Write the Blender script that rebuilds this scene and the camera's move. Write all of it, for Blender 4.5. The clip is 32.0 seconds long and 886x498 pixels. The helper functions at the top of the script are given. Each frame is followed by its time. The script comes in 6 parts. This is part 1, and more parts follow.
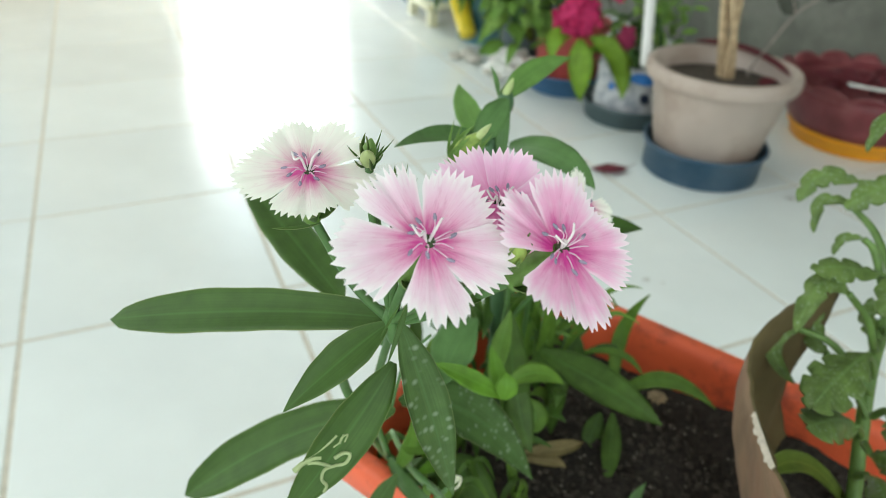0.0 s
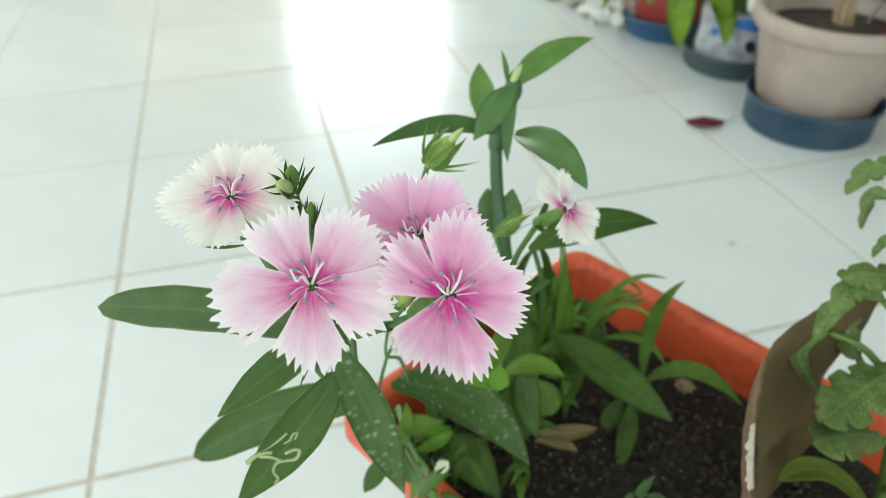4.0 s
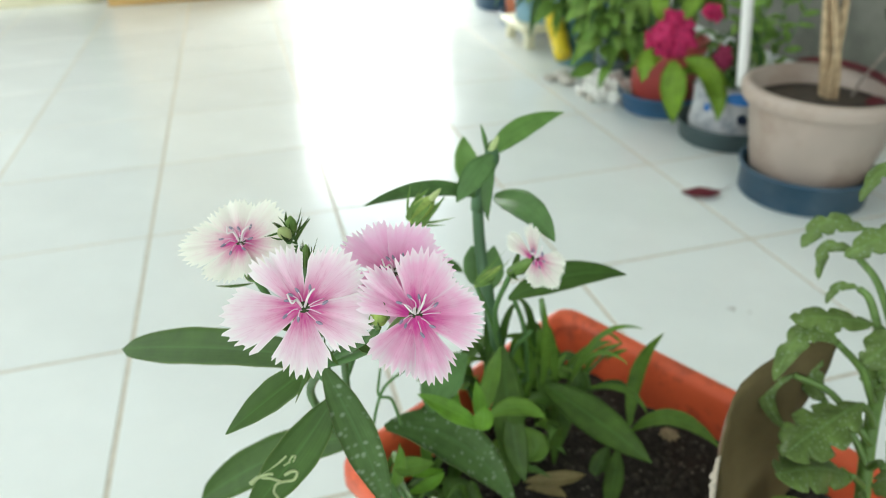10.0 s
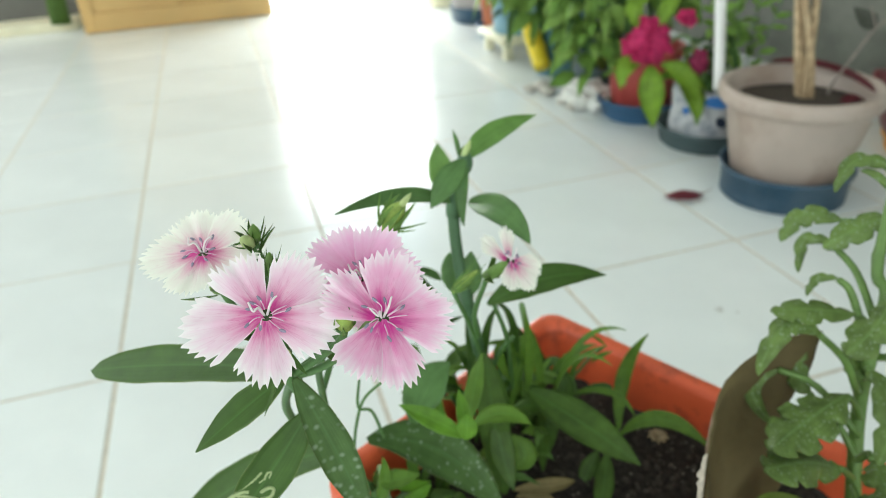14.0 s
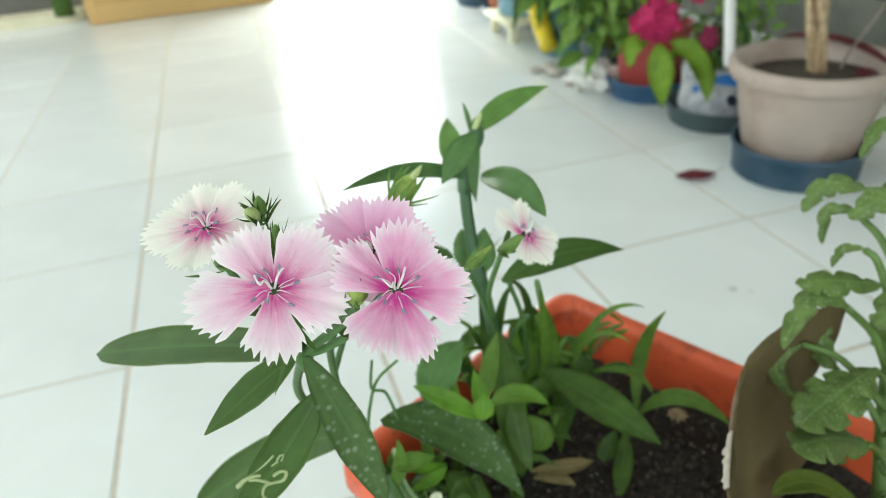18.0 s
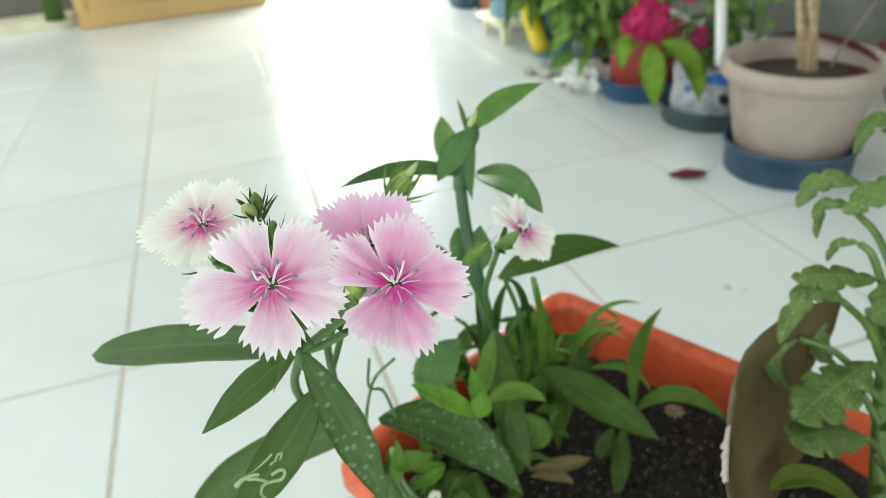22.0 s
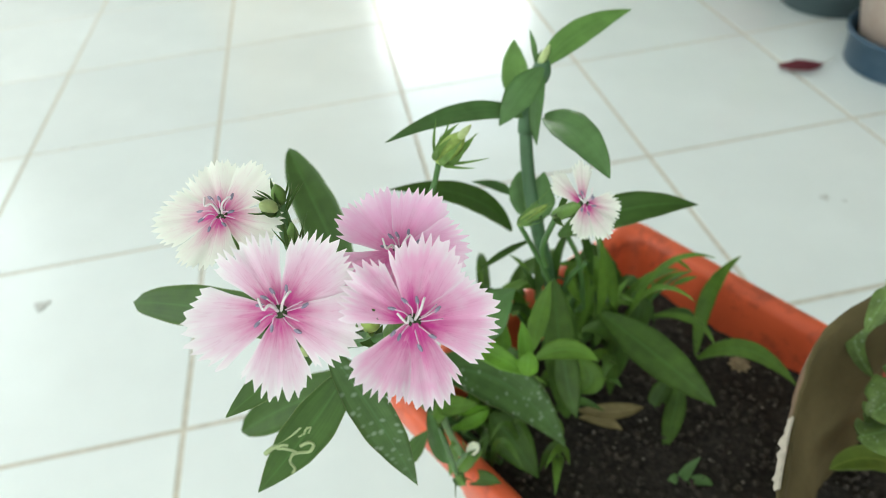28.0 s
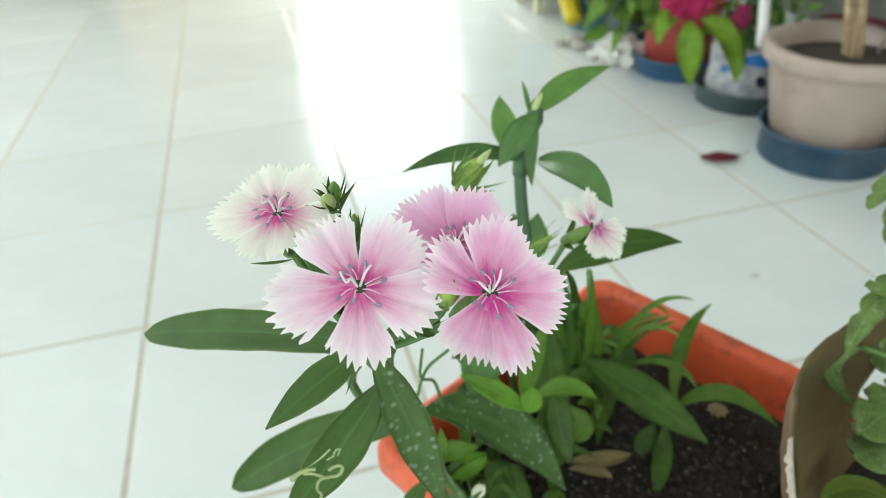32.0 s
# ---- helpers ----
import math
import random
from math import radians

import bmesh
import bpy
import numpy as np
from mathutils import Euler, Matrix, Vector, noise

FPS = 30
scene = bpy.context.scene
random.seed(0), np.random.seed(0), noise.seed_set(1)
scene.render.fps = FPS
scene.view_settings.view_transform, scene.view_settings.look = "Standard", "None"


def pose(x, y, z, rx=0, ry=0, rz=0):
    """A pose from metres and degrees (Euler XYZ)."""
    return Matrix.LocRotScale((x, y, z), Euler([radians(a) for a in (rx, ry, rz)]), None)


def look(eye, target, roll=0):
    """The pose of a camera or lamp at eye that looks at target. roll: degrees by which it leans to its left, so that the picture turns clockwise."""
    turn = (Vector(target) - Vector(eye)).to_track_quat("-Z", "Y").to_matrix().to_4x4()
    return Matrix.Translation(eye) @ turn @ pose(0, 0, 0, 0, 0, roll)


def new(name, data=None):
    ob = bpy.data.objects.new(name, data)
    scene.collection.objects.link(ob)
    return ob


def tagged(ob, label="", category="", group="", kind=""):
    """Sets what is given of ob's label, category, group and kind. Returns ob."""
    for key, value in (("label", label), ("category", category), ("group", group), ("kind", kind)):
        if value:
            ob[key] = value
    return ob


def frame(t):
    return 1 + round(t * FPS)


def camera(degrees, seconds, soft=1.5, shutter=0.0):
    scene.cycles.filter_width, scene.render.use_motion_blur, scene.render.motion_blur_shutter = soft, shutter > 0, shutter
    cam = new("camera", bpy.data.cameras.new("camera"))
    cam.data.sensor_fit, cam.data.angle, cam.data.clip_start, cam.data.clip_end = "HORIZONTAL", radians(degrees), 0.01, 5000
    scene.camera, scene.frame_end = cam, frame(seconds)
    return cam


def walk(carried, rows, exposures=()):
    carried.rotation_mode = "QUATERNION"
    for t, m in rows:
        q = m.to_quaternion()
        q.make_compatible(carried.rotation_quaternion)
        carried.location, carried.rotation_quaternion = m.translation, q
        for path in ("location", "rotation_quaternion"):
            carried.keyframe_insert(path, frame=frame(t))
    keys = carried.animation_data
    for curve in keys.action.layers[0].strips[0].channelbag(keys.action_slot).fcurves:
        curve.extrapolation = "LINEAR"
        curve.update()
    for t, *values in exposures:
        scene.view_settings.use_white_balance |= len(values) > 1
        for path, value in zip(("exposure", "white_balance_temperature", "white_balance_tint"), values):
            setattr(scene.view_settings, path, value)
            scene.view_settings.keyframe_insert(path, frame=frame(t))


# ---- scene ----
cam = camera(65.19, 32.0, soft=0.88)
cam.data.dof.use_dof = True
cam.data.dof.focus_distance = 0.148
cam.data.dof.aperture_fstop = 20.0
PATH = [
    (0, (-0.9686, -0.9878, 0.6994), (-0.6071, -0.2211, 0.1687), 2.82),
    (0.5, (-0.9680, -0.9880, 0.7030), (-0.2480, 0.5410, -0.3670), 2.70),
    (1, (-0.9690, -0.9890, 0.7030), (-0.2430, 0.5430, -0.3600), 2.80),
    (1.5, (-0.9503, -0.9776, 0.6963), (-0.5657, -0.2316, 0.1526), 2.13),
    (2, (-0.9396, -0.9809, 0.6970), (-0.5866, -0.2305, 0.1380), 0.43),
    (2.5, (-0.9356, -0.9819, 0.7049), (-0.6180, -0.2318, 0.1248), 0.59),
    (3, (-0.9313, -0.9850, 0.7121), (-0.6479, -0.2313, 0.1191), 0.24),
    (3.5, (-0.9310, -0.9900, 0.7153), (-0.6960, -0.2212, 0.1205), -0.34),
    (4, (-0.9297, -0.9909, 0.7155), (-0.7124, -0.2225, 0.1136), -0.19),
    (4.5, (-0.9285, -0.9964, 0.7207), (-0.7340, -0.2136, 0.1296), -0.99),
    (6.5, (-0.9312, -1.0134, 0.7201), (-0.7591, -0.1924, 0.1757), -2.30),
    (7, (-0.9316, -1.0148, 0.7214), (-0.7547, -0.1914, 0.1822), -2.29),
    (7.5, (-0.9337, -1.0179, 0.7207), (-0.7403, -0.1908, 0.1929), -1.62),
    (8, (-0.9388, -1.0194, 0.7196), (-0.7277, -0.1887, 0.2045), -1.02),
    (8.5, (-0.9443, -1.0217, 0.7163), (-0.6893, -0.1872, 0.2279), -0.45),
    (9, (-0.9460, -1.0228, 0.7161), (-0.6796, -0.1872, 0.2358), -0.24),
    (9.5, (-0.9368, -1.0200, 0.7198), (-0.6917, -0.1906, 0.2177), -1.00),
    (10, (-0.9289, -1.0220, 0.7245), (-0.7068, -0.1919, 0.2130), -1.49),
    (10.5, (-0.9253, -1.0225, 0.7250), (-0.7127, -0.1911, 0.2115), -1.86),
    (11, (-0.9228, -1.0240, 0.7284), (-0.5140, 0.6430, -0.2970), -2.50),
    (11.5, (-0.9220, -1.0245, 0.7275), (-0.5080, 0.6460, -0.2900), -2.60),
    (12, (-0.9234, -1.0231, 0.7252), (-0.7028, -0.1868, 0.2233), -2.24),
    (12.5, (-0.9200, -1.0240, 0.7230), (-0.6841, -0.1845, 0.2334), -2.77),
    (13, (-0.9240, -1.0239, 0.7239), (-0.6752, -0.1861, 0.2379), -2.53),
    (13.5, (-0.9244, -1.0225, 0.7212), (-0.6814, -0.1879, 0.2268), -2.83),
    (14, (-0.9236, -1.0221, 0.7198), (-0.6821, -0.1869, 0.2257), -3.26),
    (14.5, (-0.9264, -1.0186, 0.7190), (-0.6946, -0.1871, 0.2142), -2.98),
    (15, (-0.9251, -1.0162, 0.7169), (-0.7023, -0.1882, 0.2024), -3.60),
    (15.5, (-0.9255, -1.0159, 0.7166), (-0.7072, -0.1879, 0.2002), -3.58),
    (17.5, (-0.9240, -1.0151, 0.7122), (-0.7050, -0.1880, 0.1945), -4.39),
    (18, (-0.9238, -1.0164, 0.7122), (-0.6983, -0.1866, 0.2017), -4.77),
    (18.5, (-0.9254, -1.0166, 0.7115), (-0.6909, -0.1865, 0.2056), -4.66),
    (19, (-0.9258, -1.0165, 0.7110), (-0.6894, -0.1865, 0.2058), -4.70),
    (19.5, (-0.9269, -1.0160, 0.7104), (-0.6890, -0.1865, 0.2052), -4.56),
    (20, (-0.9273, -1.0153, 0.7101), (-0.6911, -0.1863, 0.2033), -4.51),
    (20.5, (-0.9271, -1.0159, 0.7101), (-0.6913, -0.1864, 0.2039), -4.55),
    (21, (-0.9267, -1.0156, 0.7102), (-0.6905, -0.1869, 0.2028), -4.62),
    (21.5, (-0.9259, -1.0161, 0.7101), (-0.6901, -0.1880, 0.2016), -4.68),
    (22, (-0.9250, -1.0165, 0.7105), (-0.6906, -0.1881, 0.2019), -5.00),
    (22.5, (-0.9247, -1.0165, 0.7106), (-0.6907, -0.1879, 0.2019), -4.99),
    (23, (-0.9260, -1.0132, 0.7113), (-0.7000, -0.1883, 0.1933), -4.98),
    (23.5, (-0.9268, -1.0098, 0.7118), (-0.7060, -0.1920, 0.1803), -4.84),
    (24, (-0.9291, -1.0070, 0.7120), (-0.7095, -0.1956, 0.1703), -4.60),
    (24.5, (-0.9290, -1.0046, 0.7126), (-0.7156, -0.1977, 0.1618), -4.98),
    (25, (-0.9282, -0.9992, 0.7138), (-0.7177, -0.2013, 0.1490), -5.37),
    (25.5, (-0.9268, -0.9872, 0.7165), (-0.7304, -0.2134, 0.1143), -5.99),
    (27.5, (-0.9104, -0.9860, 0.7259), (-0.7965, -0.2362, 0.0742), -6.04),
    (28, (-0.9056, -0.9879, 0.7255), (-0.8208, -0.2337, 0.0743), -6.66),
    (28.5, (-0.9099, -0.9872, 0.7254), (-0.8194, -0.2326, 0.0756), -6.66),
    (29, (-0.9061, -0.9883, 0.7257), (-0.8248, -0.2321, 0.0765), -6.78),
    (29.5, (-0.9064, -0.9936, 0.7245), (-0.8183, -0.2203, 0.0966), -6.74),
    (30, (-0.9119, -0.9993, 0.7251), (-0.8137, -0.2065, 0.1236), -6.72),
    (30.5, (-0.9165, -1.0005, 0.7267), (-0.8092, -0.2029, 0.1332), -6.30),
    (31, (-0.9289, -1.0012, 0.7243), (-0.7798, -0.1956, 0.1509), -4.50),
    (31.5, (-0.9337, -0.9987, 0.7141), (-0.7424, -0.1908, 0.1567), -3.53),
    (32, (-0.9367, -0.9995, 0.7123), (-0.7327, -0.1868, 0.1664), -3.04),
]
EXPOSURE = -0.55
walk(cam, [(t, look(e, g, r)) for t, e, g, r in PATH])
scene.view_settings.exposure = EXPOSURE

# ---- light ----
world = bpy.data.worlds.new("sky")
scene.world = world
world.use_nodes = True
wn = world.node_tree.nodes
sky = wn.new("ShaderNodeTexSky")
sky.sky_type = "NISHITA"
sky.sun_disc = False
sky.sun_elevation = radians(48)
sky.sun_rotation = radians(250)
sky.dust_density = 3.0
wn["Background"].inputs["Strength"].default_value = 0.14
world.node_tree.links.new(sky.outputs[0], wn["Background"].inputs["Color"])
sun_data = bpy.data.lights.new("sun", "SUN")
sun_data.energy, sun_data.angle, sun_data.color = 1.0, radians(14), (1.0, 0.96, 0.9)
sun_ob = new("sun", sun_data)
sun_ob.matrix_world = look((-6, -5, 8), (0, 0, 0))


def area_light(name, place, target, w, h, watts, color=(1, 1, 1)):
    data = bpy.data.lights.new(name, "AREA")
    data.shape, data.size, data.size_y, data.energy, data.color = "RECTANGLE", w, h, watts, color
    ob = new(name, data)
    ob.matrix_world = look(place, target)
    return ob


# far doorway light, plus added fill lamps in assumed, unseen openings left and behind
area_light("side_fill", (-3.35, 1.15, 1.55), (0, 1.15, 0.9), 4.4, 1.9, 88, (0.885, 1.0, 0.95))
area_light("back_fill", (-1.2, -2.9, 1.5), (-1.0, 0, 0.8), 3.2, 2.0, 68, (0.885, 1.0, 0.95))
area_light("doorway_light", (-0.17, 3.38, 0.66), (-0.17, 0, 0.15), 0.9, 1.2, 52, (0.94, 1.0, 0.96))


# ---- materials ----
def mat(name, color, rough=0.6, vary=0.12, scale=40.0, bump=0.15, bump_scale=None, metal=0.0, second=None, spec=0.5, coat=0.0, per_object=0.0, translucent=0.0, stain=None, stain_scale=3.0, stain_at=(0.47, 0.70)):
    m = bpy.data.materials.new(name)
    m.use_nodes = True
    n, l = m.node_tree.nodes, m.node_tree.links
    bsdf, out = n["Principled BSDF"], n["Material Output"]
    co = n.new("ShaderNodeTexCoord")
    fine = n.new("ShaderNodeTexNoise")
    fine.inputs["Scale"].default_value, fine.inputs["Detail"].default_value = scale, 6
    l.new(co.outputs["Object"], fine.inputs["Vector"])
    ramp = n.new("ShaderNodeValToRGB")
    dark = tuple(c * (1 - vary) for c in color)
    light = tuple(min(1, c * (1 + vary)) for c in color)
    ramp.color_ramp.elements[0].color, ramp.color_ramp.elements[1].color = (*dark, 1), (*light, 1)
    ramp.color_ramp.elements[0].position, ramp.color_ramp.elements[1].position = 0.3, 0.7
    l.new(fine.outputs["Fac"], ramp.inputs["Fac"])
    color_out = ramp.outputs["Color"]
    if stain:
        big = n.new("ShaderNodeTexNoise")
        big.inputs["Scale"].default_value, big.inputs["Detail"].default_value, big.inputs["Roughness"].default_value = stain_scale, 8, 0.65
        l.new(co.outputs["Object"], big.inputs["Vector"])
        sr = n.new("ShaderNodeValToRGB")
        sr.color_ramp.elements[0].position, sr.color_ramp.elements[1].position = stain_at
        l.new(big.outputs["Fac"], sr.inputs["Fac"])
        mix = n.new("ShaderNodeMix")
        mix.data_type = "RGBA"
        l.new(sr.outputs["Color"], mix.inputs["Factor"])
        l.new(color_out, mix.inputs[6])
        mix.inputs[7].default_value = (*stain, 1)
        color_out = mix.outputs[2]
    if per_object:
        info = n.new("ShaderNodeObjectInfo")
        hsv = n.new("ShaderNodeHueSaturation")
        mr = n.new("ShaderNodeMapRange")
        mr.inputs[3].default_value, mr.inputs[4].default_value = 1 - per_object, 1 + per_object
        l.new(info.outputs["Random"], mr.inputs[0])
        l.new(mr.outputs[0], hsv.inputs["Value"])
        l.new(color_out, hsv.inputs["Color"])
        color_out = hsv.outputs["Color"]
    l.new(color_out, bsdf.inputs["Base Color"])
    bsdf.inputs["Roughness"].default_value = rough
    bsdf.inputs["Metallic"].default_value = metal
    bsdf.inputs["Specular IOR Level"].default_value = spec
    bsdf.inputs["Coat Weight"].default_value = coat
    if bump:
        bn = n.new("ShaderNodeTexNoise")
        bn.inputs["Scale"].default_value, bn.inputs["Detail"].default_value = bump_scale or scale * 2, 5
        l.new(co.outputs["Object"], bn.inputs["Vector"])
        b = n.new("ShaderNodeBump")
        b.inputs["Strength"].default_value, b.inputs["Distance"].default_value = bump, 0.002
        l.new(bn.outputs["Fac"], b.inputs["Height"])
        l.new(b.outputs["Normal"], bsdf.inputs["Normal"])
    if translucent:
        tr = n.new("ShaderNodeBsdfTranslucent")
        l.new(color_out, tr.inputs["Color"])
        ms = n.new("ShaderNodeMixShader")
        ms.inputs[0].default_value = translucent
        l.new(bsdf.outputs[0], ms.inputs[1])
        l.new(tr.outputs[0], ms.inputs[2])
        l.new(ms.outputs[0], out.inputs["Surface"])
    return m


def leaf_mat(name, color, rib, spots=0.0, rough=0.50, vary=0.26, spot_scale=420.0, translucent=0.18, edge=None):
    """A leaf: mottled blade, paler midrib along u = 0.5, faint side veins, pale specks where spots > 0."""
    m = bpy.data.materials.new(name)
    m.use_nodes = True
    n, l = m.node_tree.nodes, m.node_tree.links
    bsdf, out = n["Principled BSDF"], n["Material Output"]
    co = n.new("ShaderNodeTexCoord")
    noise_a = n.new("ShaderNodeTexNoise")
    noise_a.inputs["Scale"].default_value, noise_a.inputs["Detail"].default_value = 160, 5
    l.new(co.outputs["Object"], noise_a.inputs["Vector"])
    noise_b = n.new("ShaderNodeTexNoise")
    noise_b.inputs["Scale"].default_value, noise_b.inputs["Detail"].default_value = 35, 3
    l.new(co.outputs["Object"], noise_b.inputs["Vector"])
    add = n.new("ShaderNodeMath")
    add.operation = "ADD"
    l.new(noise_a.outputs["Fac"], add.inputs[0])
    l.new(noise_b.outputs["Fac"], add.inputs[1])
    half = n.new("ShaderNodeMath")
    half.operation = "MULTIPLY"
    half.inputs[1].default_value = 0.5
    l.new(add.outputs[0], half.inputs[0])
    ramp = n.new("ShaderNodeValToRGB")
    ramp.color_ramp.elements[0].color = (*(c * (1 - vary) for c in color), 1)
    ramp.color_ramp.elements[1].color = (*(min(1, c * (1 + vary)) for c in color), 1)
    ramp.color_ramp.elements[0].position, ramp.color_ramp.elements[1].position = 0.36, 0.64
    l.new(half.outputs[0], ramp.inputs["Fac"])
    lines_map = n.new("ShaderNodeMapping")
    lines_map.inputs["Scale"].default_value = (22, 1.4, 1)
    l.new(co.outputs["UV"], lines_map.inputs["Vector"])
    lines = n.new("ShaderNodeTexNoise")
    lines.inputs["Scale"].default_value, lines.inputs["Detail"].default_value = 1.0, 4
    l.new(lines_map.outputs[0], lines.inputs["Vector"])
    line_k = n.new("ShaderNodeMapRange")
    line_k.inputs[1].default_value, line_k.inputs[2].default_value, line_k.inputs[3].default_value, line_k.inputs[4].default_value = 0.3, 0.7, 0.86, 1.14
    l.new(lines.outputs["Fac"], line_k.inputs[0])
    lined = n.new("ShaderNodeHueSaturation")
    l.new(ramp.outputs["Color"], lined.inputs["Color"])
    l.new(line_k.outputs[0], lined.inputs["Value"])
    sep = n.new("ShaderNodeSeparateXYZ")
    l.new(co.outputs["UV"], sep.inputs[0])
    off = n.new("ShaderNodeMath")
    off.operation = "SUBTRACT"
    off.inputs[1].default_value = 0.5
    l.new(sep.outputs["X"], off.inputs[0])
    ab = n.new("ShaderNodeMath")
    ab.operation = "ABSOLUTE"
    l.new(off.outputs[0], ab.inputs[0])
    mid = n.new("ShaderNodeMapRange")
    mid.inputs[1].default_value, mid.inputs[2].default_value, mid.inputs[3].default_value, mid.inputs[4].default_value = 0.008, 0.045, 0.55, 0.0
    l.new(ab.outputs[0], mid.inputs[0])
    mix = n.new("ShaderNodeMix")
    mix.data_type = "RGBA"
    l.new(mid.outputs[0], mix.inputs["Factor"])
    l.new(lined.outputs["Color"], mix.inputs[6])
    mix.inputs[7].default_value = (*rib, 1)
    color_out = mix.outputs[2]
    if edge:
        margin = n.new("ShaderNodeMapRange")
        margin.inputs[1].default_value, margin.inputs[2].default_value, margin.inputs[3].default_value, margin.inputs[4].default_value = 0.465, 0.495, 0.0, 0.75
        l.new(ab.outputs[0], margin.inputs[0])
        mix3 = n.new("ShaderNodeMix")
        mix3.data_type = "RGBA"
        l.new(margin.outputs[0], mix3.inputs["Factor"])
        l.new(color_out, mix3.inputs[6])
        mix3.inputs[7].default_value = (*edge, 1)
        color_out = mix3.outputs[2]
    if spots:
        vor = n.new("ShaderNodeTexVoronoi")
        vor.inputs["Scale"].default_value = spot_scale
        l.new(co.outputs["Object"], vor.inputs["Vector"])
        sr = n.new("ShaderNodeMapRange")
        sr.inputs[1].default_value, sr.inputs[2].default_value, sr.inputs[3].default_value, sr.inputs[4].default_value = 0.06, 0.34, spots, 0.0
        l.new(vor.outputs["Distance"], sr.inputs[0])
        patch = n.new("ShaderNodeMapRange")
        patch.inputs[1].default_value, patch.inputs[2].default_value = 0.30, 0.52
        l.new(noise_b.outputs["Fac"], patch.inputs[0])
        mul = n.new("ShaderNodeMath")
        mul.operation = "MULTIPLY"
        l.new(sr.outputs[0], mul.inputs[0])
        l.new(patch.outputs[0], mul.inputs[1])
        mix2 = n.new("ShaderNodeMix")
        mix2.data_type = "RGBA"
        l.new(mul.outputs[0], mix2.inputs["Factor"])
        l.new(color_out, mix2.inputs[6])
        mix2.inputs[7].default_value = (0.36, 0.45, 0.33, 1)
        color_out = mix2.outputs[2]
    l.new(color_out, bsdf.inputs["Base Color"])
    bsdf.inputs["Roughness"].default_value = rough
    bsdf.inputs["Specular IOR Level"].default_value = 0.32
    wave = n.new("ShaderNodeTexNoise")
    wave.inputs["Scale"].default_value, wave.inputs["Detail"].default_value = 420, 3
    l.new(co.outputs["Object"], wave.inputs["Vector"])
    b = n.new("ShaderNodeBump")
    b.inputs["Strength"].default_value, b.inputs["Distance"].default_value = 0.12, 0.001
    l.new(wave.outputs["Fac"], b.inputs["Height"])
    l.new(b.outputs["Normal"], bsdf.inputs["Normal"])
    tr = n.new("ShaderNodeBsdfTranslucent")
    l.new(color_out, tr.inputs["Color"])
    ms = n.new("ShaderNodeMixShader")
    ms.inputs[0].default_value = translucent
    l.new(bsdf.outputs[0], ms.inputs[1])
    l.new(tr.outputs[0], ms.inputs[2])
    l.new(ms.outputs[0], out.inputs["Surface"])
    return m


